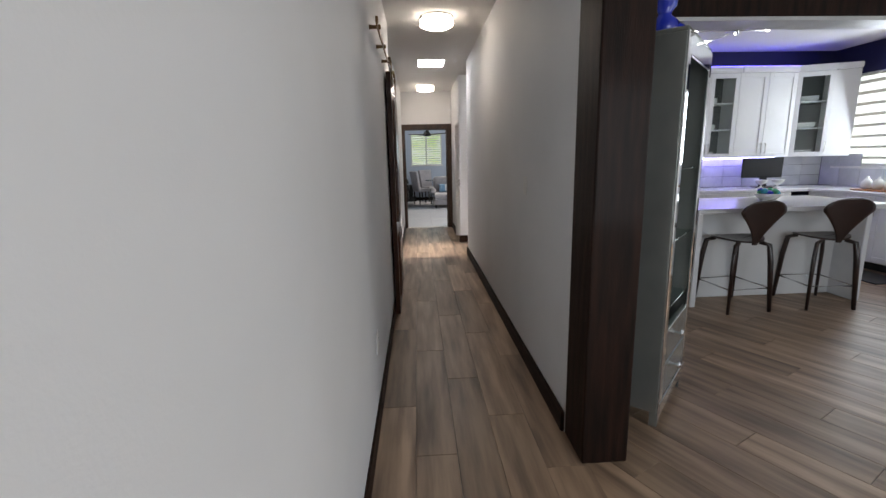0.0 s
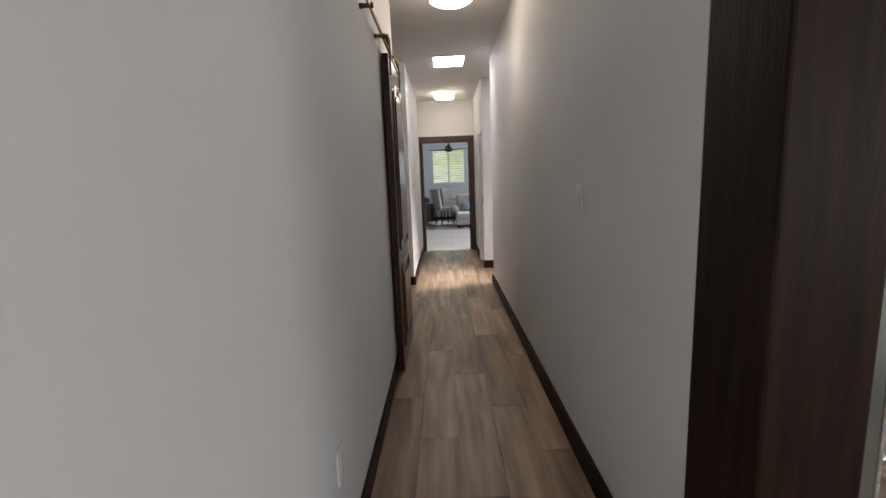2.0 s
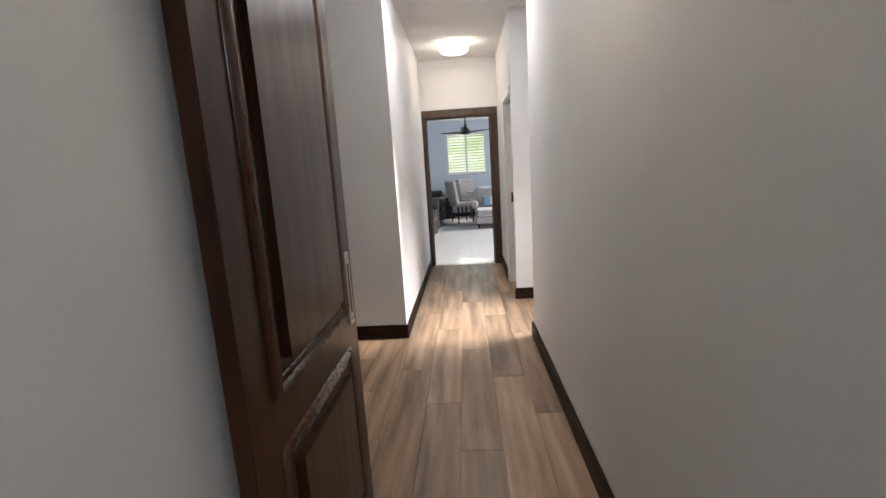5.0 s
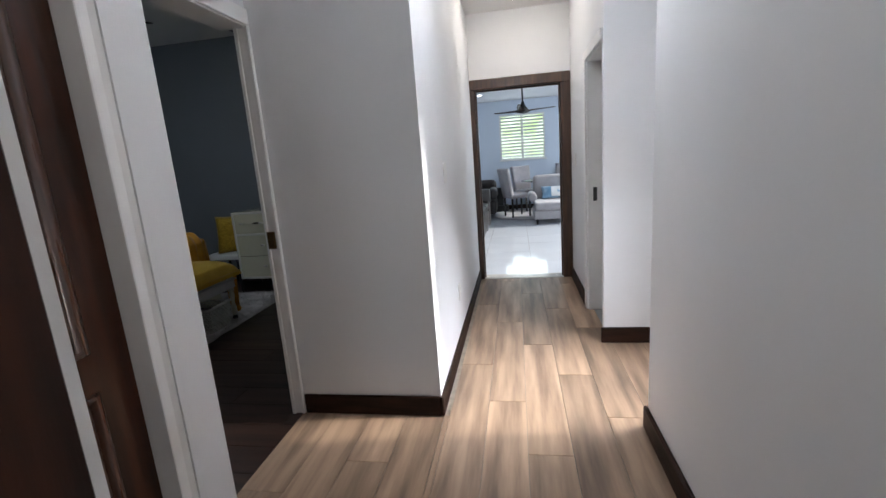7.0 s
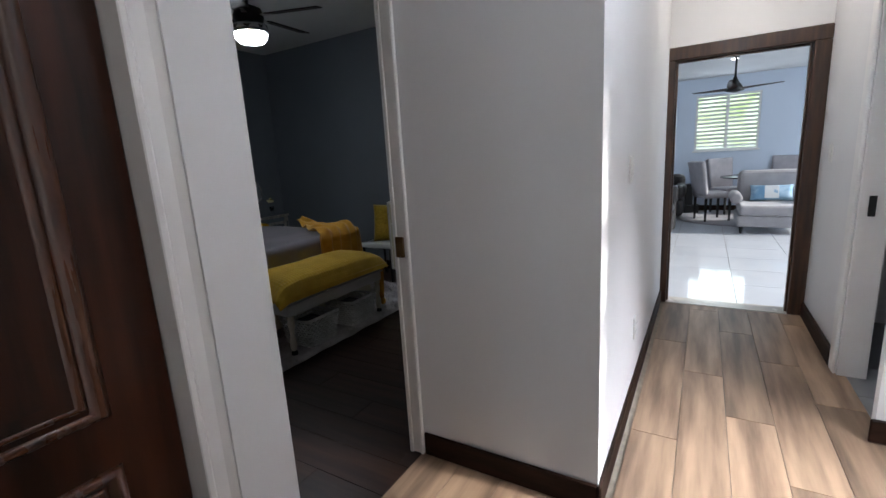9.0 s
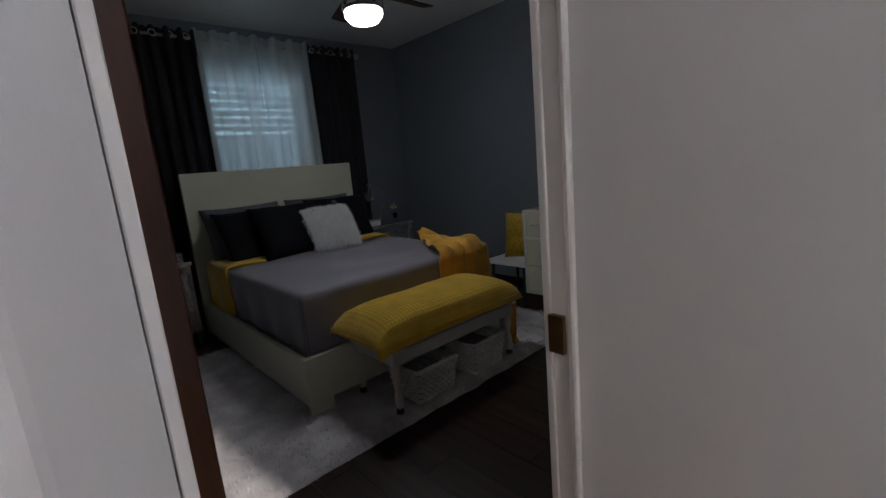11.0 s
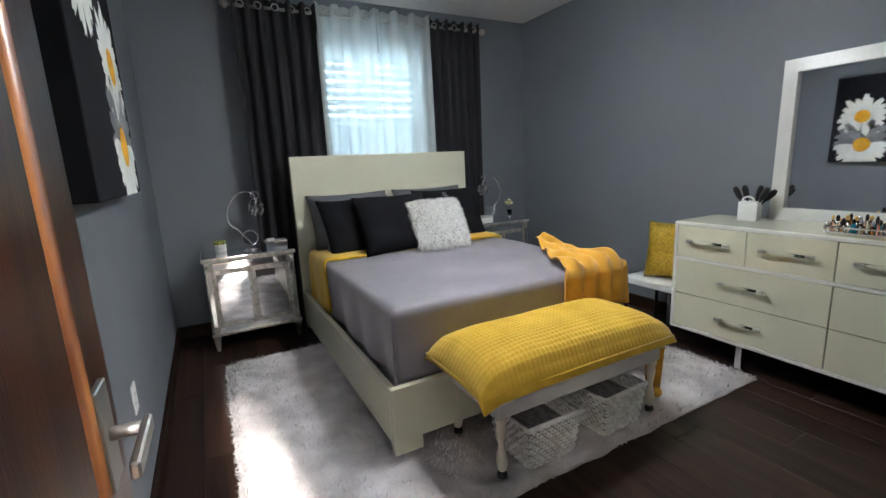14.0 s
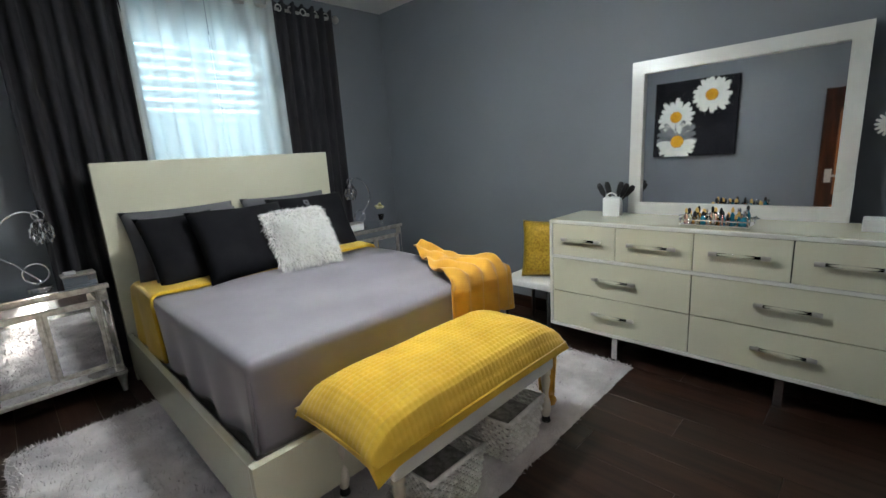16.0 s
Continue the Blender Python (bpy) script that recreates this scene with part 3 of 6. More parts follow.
wall_plate("power_outlet", Matrix.Translation((-0.15, 3.24, 0.44)) @ pose(0, 0, 0, 0, 0, -90), "white power outlet low on the hallway wall", False)
wall_plate("power_outlet", Matrix.Translation((-0.19, 8.45, 0.40)) @ pose(0, 0, 0, 0, 0, -90), "white power outlet low on the far hall wall", False)
wall_plate("power_outlet", Matrix.Translation((-3.05, Y0, 0.53)), "white power outlet on the grey bedroom wall", False)


# ---- bedroom ----
IVORY = surf("ivory_lacquer", (0.66, 0.64, 0.50), (0.62, 0.60, 0.46), 2, 0.12, bump=0.0, coat=0.4)
IVORYM = surf("ivory_lacquer_edge", (0.72, 0.71, 0.66), None, 3, 0.25, bump=0.01)
WHITEP = surf("white_lacquer", (0.74, 0.74, 0.73), (0.70, 0.70, 0.69), 3, 0.25, bump=0.02)
MIRROR = surf("mirror_silver", (0.86, 0.87, 0.88), (0.84, 0.85, 0.86), 2, 0.015, 1.0, bump=0.0, rough2=0.03)
SILVER = surf("antique_silver_leaf", (0.58, 0.55, 0.50), (0.36, 0.33, 0.29), 25, 0.32, 0.75, bump=0.12, fine=90)
SATIN = surf("grey_satin_cotton", (0.26, 0.235, 0.265), (0.225, 0.205, 0.232), 4, 0.42, bump=0.10, fine=300, sheen=0.3)
GREYLINEN = surf("grey_pillow_cotton", (0.13, 0.13, 0.14), (0.11, 0.11, 0.12), 5, 0.7, bump=0.12, fine=300)
BLACKCL = surf("black_cotton", (0.014, 0.014, 0.016), (0.010, 0.010, 0.012), 5, 0.95, bump=0.15, fine=260, spec=0.08)
YELLOW = surf("yellow_plush", (0.72, 0.46, 0.035), (0.62, 0.37, 0.02), 8, 0.85, bump=0.3, fine=220, sheen=0.25)
AMBER = surf("amber_knit", (0.66, 0.34, 0.035), (0.52, 0.25, 0.02), 8, 0.85, bump=0.4, fine=160, sheen=0.25)
DARKCURT = surf("charcoal_curtain", (0.020, 0.019, 0.023), (0.014, 0.013, 0.017), 3, 0.8, bump=0.1, fine=300)
SHAG = surf("pale_grey_shag", (0.62, 0.58, 0.58), (0.40, 0.37, 0.375), 5, 0.95, bump=0.5, fine=60, sheen=0.2)
FUR = surf("white_faux_fur", (0.92, 0.91, 0.89), (0.86, 0.85, 0.82), 20, 0.9, bump=0.2, sheen=0.3)
WICKER = surf("white_washed_wicker", (0.80, 0.79, 0.76), (0.62, 0.60, 0.57), 30, 0.7, bump=0.3, fine=90)
LEATHER = surf("white_leatherette", (0.68, 0.66, 0.63), (0.62, 0.60, 0.57), 5, 0.35, bump=0.12, fine=140)
CREAMLEG = surf("cream_painted_wood", (0.66, 0.60, 0.50), (0.58, 0.52, 0.42), 8, 0.35, bump=0.04)
GREEN = surf("succulent_green", (0.16, 0.24, 0.05), (0.30, 0.26, 0.06), 30, 0.6)
CRYSTAL = glass_of("crystal", (1, 1, 1), 0.0)


def sheer_material():
    mt, nd, ln, bs = nodes_of("white_sheer_voile")
    out = nd["Material Output"]
    tl = nd.new("ShaderNodeBsdfTranslucent")
    tl.inputs[0].default_value = (0.86, 0.90, 0.90, 1)
    tr = nd.new("ShaderNodeBsdfTransparent")
    tr.inputs[0].default_value = (1, 1, 1, 1)
    bs.inputs["Base Color"].default_value = (0.78, 0.80, 0.78, 1)
    bs.inputs["Roughness"].default_value = 0.8
    a, b = nd.new("ShaderNodeMixShader"), nd.new("ShaderNodeMixShader")
    wv = nd.new("ShaderNodeTexNoise")
    wv.inputs["Scale"].default_value = 400
    mr = nd.new("ShaderNodeMapRange")
    mr.inputs["To Min"].default_value, mr.inputs["To Max"].default_value = 0.28, 0.55
    ln.new(wv.outputs[0], mr.inputs[0])
    a.inputs[0].default_value = 0.55
    ln.new(bs.outputs[0], a.inputs[1]), ln.new(tl.outputs[0], a.inputs[2])
    ln.new(mr.outputs[0], b.inputs[0])
    ln.new(a.outputs[0], b.inputs[1]), ln.new(tr.outputs[0], b.inputs[2])
    ln.new(b.outputs[0], out.inputs[0])
    return mt


SHEER = sheer_material()


def curtain(name, y0, y1, x, z0, z1, folds, depth, material, label, seed, rings):
    """A hanging cloth with deep folds on eyelets; the folds drift a little on their way down."""
    t = thing(name, (x, (y0 + y1) / 2, z0), 0, label, "curtain", group="bedroom window curtains")
    w, h = y1 - y0, z1 - z0

    def f(u, v):
        ph = 2 * math.pi * folds * u + 0.7 * noise.noise((u * 3 + seed, v * 0.8, seed)) * (1 - v)
        d = depth * (0.75 + 0.5 * noise.noise((u * 5, seed, v * 1.3)))
        sag = 0.012 * math.cos(2 * ph) * (v > 0.97)
        return (d * math.cos(ph), (u - 0.5) * w * (1.0 + 0.03 * (1 - v)) + 0.25 * w / folds * math.sin(2 * ph) * 0.25, v * h + sag)
    sheet("cloth", f, int(folds * 14), 24, material, t, 0.0025)
    for k in range(rings):
        yy = (-0.5 + (k + 0.5) / rings) * w
        tube("eyelet", [(depth * 0.5 + 0.004, yy + 0.026 * math.cos(a), h - 0.055 + 0.026 * math.sin(a)) for a in [2 * math.pi * j / 14 for j in range(14)]], 0.006, NICKEL, t, 6, True, "silver eyelet ring")
    return t


RX, RZ = -5.10, 2.72
curtain("curtain", 7.36, 8.02, RX, 0.03, 2.78, 6, 0.045, DARKCURT, "charcoal blackout curtain in deep folds", 1.0, 5)
curtain("curtain", 9.11, 9.68, RX, 0.03, 2.78, 6, 0.045, DARKCURT, "charcoal blackout curtain in deep folds", 4.0, 5)
curtain("sheer_curtain", 8.01, 8.56, RX, 0.90, 2.80, 3, 0.050, SHEER, "sheer white curtain with silver eyelets before the window", 7.0, 4)
curtain("sheer_curtain", 8.57, 9.11, RX, 0.90, 2.80, 3, 0.050, SHEER, "sheer white curtain with silver eyelets before the window", 9.0, 4)
rod = thing("curtain_rod", (RX, 8.5, RZ), 0, "silver curtain rod with ball ends", "curtain rod")
tube("pole", [(0, -1.17, 0), (0, 1.22, 0)], 0.013, NICKEL, rod, 12)
for y in (-1.19, 1.24):
    lathe("finial", [(0.008, -0.035), (0.014, -0.03), (0.03, -0.012), (0.034, 0.0), (0.03, 0.015), (0.012, 0.032)], NICKEL, rod, (0, y, 0), 16)
for y in (-1.1, 1.15):
    box("bracket", (-0.175, y - 0.012, -0.012), (0.0, y + 0.012, -0.002), NICKEL, rod, 0.002)

# shag rug
rug = thing("rug", (-3.38, 8.40, 0.0), 0, "pale grey shaggy rug under the bed", "rug")


def rug_top(u, v):
    x, y = (u - 0.5) * 2.14, (v - 0.5) * 2.90
    e = min(u, 1 - u, v, 1 - v)
    x += 0.02 * noise.noise((y * 6, 1.0, 0)) * (e < 0.02)
    y += 0.02 * noise.noise((x * 6, 2.0, 0)) * (e < 0.02)
    return (x, y, 0.001 + (0.020 + 0.010 * noise.noise((x * 14, y * 14, 0)) + 0.006 * noise.noise((x * 40, y * 40, 5))) * min(1, e * 60))


sheet("backing", rug_top, 110, 150, SHAG, rug, 0.0)
rng = random.Random(5)
bm = bmesh.new()
for k in range(26000):
    edge = k < 2600
    x, y = rng.uniform(-1.06, 1.06), rng.uniform(-1.44, 1.44)
    if edge:
        if k % 2:
            x = rng.choice((-1.065, 1.065)) + rng.uniform(-0.01, 0.01)
        else:
            y = rng.choice((-1.445, 1.445)) + rng.uniform(-0.01, 0.01)
    a = rng.uniform(0, 6.28)
    ln0, hh = rng.uniform(0.010, 0.030), rng.uniform(0.012, 0.030)
    z = 0.014 if not edge else 0.006
    dx, dy = math.cos(a), math.sin(a)
    v1 = bm.verts.new((x - dy * 0.004, y + dx * 0.004, z))
    v2 = bm.verts.new((x + dy * 0.004, y - dx * 0.004, z))
    v3 = bm.verts.new((x + dx * ln0, y + dy * ln0, z + hh * (0.3 if edge else 1)))
    bm.faces.new((v1, v2, v3))
part("shag", bm, SHAG, rug, "soft shaggy grey pile", kind="stuff")

# bed
BZ = 0.024
bed = thing("bed", (-3.82, 8.475, BZ), 0, "ivory lacquered bed frame with tall headboard on a rug", "bed")
bx0, bx1, by = -1.03, 1.02, 0.845
box("headboard", (bx0 - 0.05, -0.845, 0.0), (bx0 + 0.01, 0.845, 1.49), IVORY, bed, 0.006, seg=2)
box("side_rail", (bx0, -by, 0.05), (bx1 - 0.03, -by + 0.035, 0.345), IVORY, bed, 0.005)
box("side_rail", (bx0, by - 0.035, 0.05), (bx1 - 0.03, by, 0.345), IVORY, bed, 0.005)
fo = [(-by, 0), (-by + 0.15, 0), (-by + 0.15, 0.07), (by - 0.15, 0.07), (by - 0.15, 0), (by, 0), (by, 0.345), (-by, 0.345)]
prism("footboard", fo, bx1 - 0.03, bx1 + 0.005, IVORY, bed, axis="x")
for sx in (-0.9, 0.0):
    for sy in (-0.82, 0.78):
        box("foot", (sx, sy, 0), (sx + 0.05, sy + 0.04, 0.06), IVORYM, bed, 0.003)
mt_ = thing("mattress", (-3.86, 8.475, BZ + 0.18), 0, "thick mattress inside the bed frame", "mattress")
box("body", (-0.95, -0.75, 0.0), (0.95, 0.75, 0.50), surf("mattress_ticking", (0.7, 0.7, 0.69), None, 6, 0.8), mt_, 0.05, seg=3)


def drape(x0, x1, y0, y1, top, drop_foot, drop_left, drop_right, r=0.06, wob=0.012, seed=0.0, bulge=0.0):
    """A cloth over a box: u runs from head to foot and down, v across and down both sides. Without sides the drops are zero."""
    lu, lv = (x1 - x0) + drop_foot, drop_left + (y1 - y0) + drop_right

    def bend(s, edge, drop):
        over = s - edge
        if over <= 0:
            return s, 0.0
        if over < r:
            a = over / r
            return edge + r * math.sin(a) * 0.8, r * (1 - math.cos(a))
        return edge + r * 0.68 + 0.0 * over, over - r * 0.45

    def f(u, v):
        s = x0 + u * lu
        q = y0 - drop_left + v * lv
        x, dz1 = bend(s, x1, drop_foot)
        yc = (y0 + y1) / 2
        yy, dz2 = bend(abs(q - yc), (y1 - y0) / 2, drop_left)
        sg = 1 if q > yc else -1
        y = yc + sg * yy
        dz = max(dz1, dz2)
        both = min(dz1, dz2)
        fold = noise.noise((s * 2.2 + seed, q * 2.2, seed)) * wob
        ripple = 0.0
        if dz2 > 0.05:
            ripple = 0.016 * math.sin(s * 17 + 2 * noise.noise((s * 3, seed, 0))) * min(1, dz2 * 3)
            y += sg * ripple
        if dz1 > 0.05:
            x += 0.012 * math.sin(q * 9 + 2 * noise.noise((q * 3, seed, 1))) * min(1, dz1 * 3)
        if both > 0.03:
            x -= 0.35 * both * 0.4
            y -= sg * 0.35 * both * 0.5
        return (x, y, top - dz + fold * (1 if dz < 0.02 else 0.3))
    return f


quilt = thing("bedspread", (0, 0, 0), 0, "smooth grey satin bedspread draped over the mattress", "bedspread")
sheet("cloth", drape(-4.42, -2.915, 7.735, 9.215, BZ + 0.705, 0.40, 0.40, 0.40, seed=2.0), 70, 90, SATIN, quilt, 0.006)
yb = thing("blanket", (0, 0, 0), 0, "folded bright yellow plush blanket across the bed", "blanket")
sheet("cloth", drape(-4.68, -4.17, 7.725, 9.225, BZ + 0.722, 0.0, 0.44, 0.40, seed=5.0, wob=0.02), 22, 90, YELLOW, yb, 0.018)


def throw_shape(u, v):
    v0 = 0.50 * max(0.0, 1 - 1.25 * u)
    x, y, z = drape(-3.56, -2.90, 8.74, 9.215, BZ + 0.735, 0.30, 0.0, 0.34, r=0.09, wob=0.03, seed=8.0)(u, v0 + (1 - v0) * v)
    k = 0.05 * max(0, noise.noise((x * 5, y * 7, 3))) + 0.018 * math.sin(y * 52 + 5 * noise.noise((x * 2, y * 2, 0))) + 0.05 * max(0, 1 - 5 * u)
    if z > BZ + 0.70:
        return (x, y + 0.03 * noise.noise((x * 4, 0, 0)), z + k + 0.02)
    return (x + k * 0.8 + 0.01, y + k * 0.6, z + 0.01)


th = thing("throw_blanket", (0, 0, 0), 0, "rumpled amber yellow throw hanging off the bed corner", "blanket")
sheet("cloth", throw_shape, 60, 70, AMBER, th, 0.012)


def stand(x, y, z, lean, turn=0):
    """A cushion that stands on its edge, leaning back towards the headboard (-x)."""
    return Matrix.Translation((x, y, z)) @ pose(0, 0, 0, 0, 0, turn) @ pose(0, 0, 0, 0, -lean) @ pose(0, 0, 0, 90, 0, 90)


TOP = BZ + 0.70
PILLOWS = [("pillow", 0.72, 0.52, 0.18, (-4.70, 8.08, TOP + 0.235), 28, 0, GREYLINEN, "grey cotton pillow leaning on the headboard"),
           ("pillow", 0.72, 0.52, 0.18, (-4.70, 8.86, TOP + 0.235), 28, 0, GREYLINEN, "grey cotton pillow leaning on the headboard"),
           ("pillow", 0.66, 0.50, 0.16, (-4.57, 8.10, TOP + 0.215), 32, 4, GREYLINEN, "grey cotton pillow behind black cushions"),
           ("pillow", 0.64, 0.52, 0.17, (-4.50, 8.93, TOP + 0.225), 30, -6, BLACKCL, "black cotton pillow with a button strip"),
           ("pillow", 0.48, 0.50, 0.15, (-4.47, 8.00, TOP + 0.215), 30, 8, BLACKCL, "black cotton pillow with a button strip"),
           ("cushion", 0.64, 0.52, 0.18, (-4.30, 8.32, TOP + 0.225), 32, 2, BLACKCL, "large plain black cushion")]
for i, (nm, w, h, tk, at, lean, turn, mtl, lab) in enumerate(PILLOWS):
    t = thing(nm, (0, 0, 0), 0, lab, "pillow", group="pillows on the bed")
    m = stand(*at, lean, turn)
    pillow("cover", w, h, tk, m, mtl, t, wrinkle=0.02, seed=i * 3.1)
    if "button" in lab:
        sx = 0.12 if i == 4 else -0.10
        bmz = add_sheet(bmesh.new(), lambda u, v: m @ Vector((sx + 0.05 * (u - 0.5) + 0.06, (v - 0.5) * h * 0.86, tk / 2 * (max(0, 1 - (2 * v - 1) ** 4)) ** 0.5 + 0.004)), 2, 12, 0.003)
        part("placket", bmz, GREYLINEN, t, "grey button strip", True)
        for k in range(4):
            lathe("button", [(0.008, 0), (0.010, 0.003), (0.006, 0.005)], BLACKM, t, seg=10, m=m @ Matrix.Translation((sx + 0.06, (-0.3 + 0.2 * k) * h, tk / 2 * 0.985 + 0.005)))
fp = thing("fur_cushion", (0, 0, 0), 0, "fluffy white faux fur cushion", "cushion", group="pillows on the bed")
fm = stand(-4.14, 8.62, TOP + 0.20, 36, -4)
pillow("cover", 0.42, 0.42, 0.15, fm, FUR, fp)
bm = bmesh.new()
rng = random.Random(9)
for k in range(5200):
    a, b = rng.uniform(-1, 1), rng.uniform(-1, 1)
    e = max(0.0, (1 - a ** 4) * (1 - b ** 4)) ** 0.5
    p = Vector((a * 0.21, b * 0.21, 0.075 * e))
    d = Vector((a * (1 - e) * 1.4 + rng.gauss(0, 0.45), b * (1 - e) * 1.4 - 0.35 + rng.gauss(0, 0.45), 0.35 + 0.3 * e)).normalized()
    s = d.cross(Vector((rng.gauss(0, 1), rng.gauss(0, 1), rng.gauss(0, 1)))).normalized() * 0.0035
    ln0 = rng.uniform(0.025, 0.05)
    q = p + d * ln0 * 0.6 + Vector((0, -0.006, 0))
    bm.faces.new([bm.verts.new(fm @ c) for c in (p - s, p + s, q + s * 0.8, p + d * ln0 + Vector((0, -0.018, 0)), q - s * 0.8)])
part("fur", bm, FUR, fp, "long fluffy white hair", kind="stuff")

# bench with its cushion and baskets
bench = thing("bench", (-2.615, 8.485, BZ), 0, "white tufted bench with turned cream legs at the bed foot", "bench")
box("apron", (-0.225, -0.53, 0.295), (0.225, 0.53, 0.375), LEATHER, bench, 0.012, seg=2)
box("seat", (-0.232, -0.54, 0.375), (0.232, 0.54, 0.455), LEATHER, bench, 0.035, seg=3)
tube("piping", [(0.234 * sx, 0.542 * sy, 0.378) for sx, sy in ((-1, -1), (1, -1), (1, 1), (-1, 1))], 0.006, LEATHER, bench, 6, True)
LEG = [(0.016, 0.03), (0.020, 0.036), (0.026, 0.07), (0.024, 0.11), (0.016, 0.14), (0.014, 0.16), (0.020, 0.20), (0.025, 0.235), (0.020, 0.262), (0.027, 0.270), (0.027, 0.296)]
for sx in (-0.195, 0.195):
    for sy in (-0.495, 0.495):
        lg = lathe("leg", LEG, CREAMLEG, bench, (sx, sy, 0), 14)
        lathe("foot_cap", [(0.023, 0.0), (0.024, 0.006), (0.018, 0.032)], BLACKM, lg, (sx, sy, 0), 14, "black rubber foot")
cu = thing("bolster_cushion", (-2.600, 8.435, BZ + 0.455), 0, "long mustard yellow waffle cushion on the bench", "cushion")
CW, CL = 0.57, 1.20


def waffle(u, v):
    a, b = 2 * u - 1, 2 * v - 1
    e = max(0.0, (1 - abs(a) ** 3) * (1 - b ** 6)) ** 0.55
    x = a * CW / 2 * (1 - 0.05 * (1 - b * b))
    y = b * CL / 2 * (1 - 0.03 * (1 - a * a))
    rib = 0.0075 * (abs(math.sin(u * 66)) ** 0.6) * (0.55 + 0.45 * abs(math.sin(v * 150)) ** 0.6)
    sag = -0.05 * max(0, abs(a) - 0.82) / 0.18 - 0.03 * max(0, -b - 0.85) / 0.15
    return (x, y, 0.012 + 0.125 * e + rib * (e > 0.05) + 0.008 * noise.noise((x * 5, y * 5, 0)) * e + sag * 0.9)


sheet("cover", waffle, 150, 300, YELLOW, cu, 0.0)
sheet("underside", lambda u, v: ((2 * u - 1) * CW / 2 * 0.97, (2 * v - 1) * CL / 2 * 0.98, 0.004), 2, 2, YELLOW, cu, 0.003)
hang = thing("throw_tassel", (-2.50, 9.06, BZ), 0, "amber throw end with a pompom beside the bench", "blanket")
sheet("cloth", lambda u, v: (0.14 * (u - 0.5) * (1 - 0.35 * (1 - v)) + 0.03, 0.012 * math.sin(u * 16) + 0.01, 0.10 + 0.36 * v), 24, 10, AMBER, hang, 0.006)
lathe("pompom", [(0.01, 0.035), (0.026, 0.045), (0.034, 0.065), (0.026, 0.087), (0.01, 0.098)], AMBER, hang, (0.05, 0.015, 0), 14)


def wicker_basket(at):
    t = thing("wicker_basket", at, 0, "white washed woven wicker basket under the bench", "basket", group="baskets under the bench")
    w, d, h = 0.15, 0.155, 0.215
    for side in range(4):
        bm = bmesh.new()
        for row in range(11):
            z = 0.012 + row * 0.0195
            k = 0.84 + 0.16 * z / h
            n = 15
            for j in range(n):
                u0, u1 = -1 + 2 * j / n, -1 + 2 * (j + 1) / n
                out = 0.004 if (j + row) % 2 else -0.003
                hw, hd = w * k, d * k
                p0, p1 = ((u0 * hw, -hd - out), (u1 * hw, -hd - out)) if side == 0 else ((u0 * hw, hd + out), (u1 * hw, hd + out)) if side == 1 else ((-hw - out, u0 * hd), (-hw - out, u1 * hd)) if side == 2 else ((hw + out, u0 * hd), (hw + out, u1 * hd))
                pm = ((p0[0] + p1[0]) / 2 * 1.015, (p0[1] + p1[1]) / 2 * 1.015)
                add_tube(bm, [(*p0, z), (*pm, z), (*p1, z)], 0.0075, 5)
        part("woven_side", bm, WICKER, t, smooth=True)
    box("bottom", (-w * 0.84, -d * 0.84, 0), (w * 0.84, d * 0.84, 0.008), WICKER, t, 0.002)
    box("lining", (-w * 0.83, -d * 0.83, 0.01), (w * 0.83, d * 0.83, 0.165), surf("basket_fill", (0.14, 0.135, 0.13), (0.30, 0.29, 0.28), 30, 0.9, bump=0.5), t, 0.02)
    tube("rim", [(w * 1.0 * sx, d * 1.0 * sy, h) for sx, sy in ((-1, -1), (1, -1), (1, 1), (-1, 1))], 0.013, WICKER, t, 6, True)
    return t


b1 = wicker_basket((-2.51, 8.247, BZ))
copy_thing(b1, pose(-2.51, 8.71, BZ, 0, 0, 3))


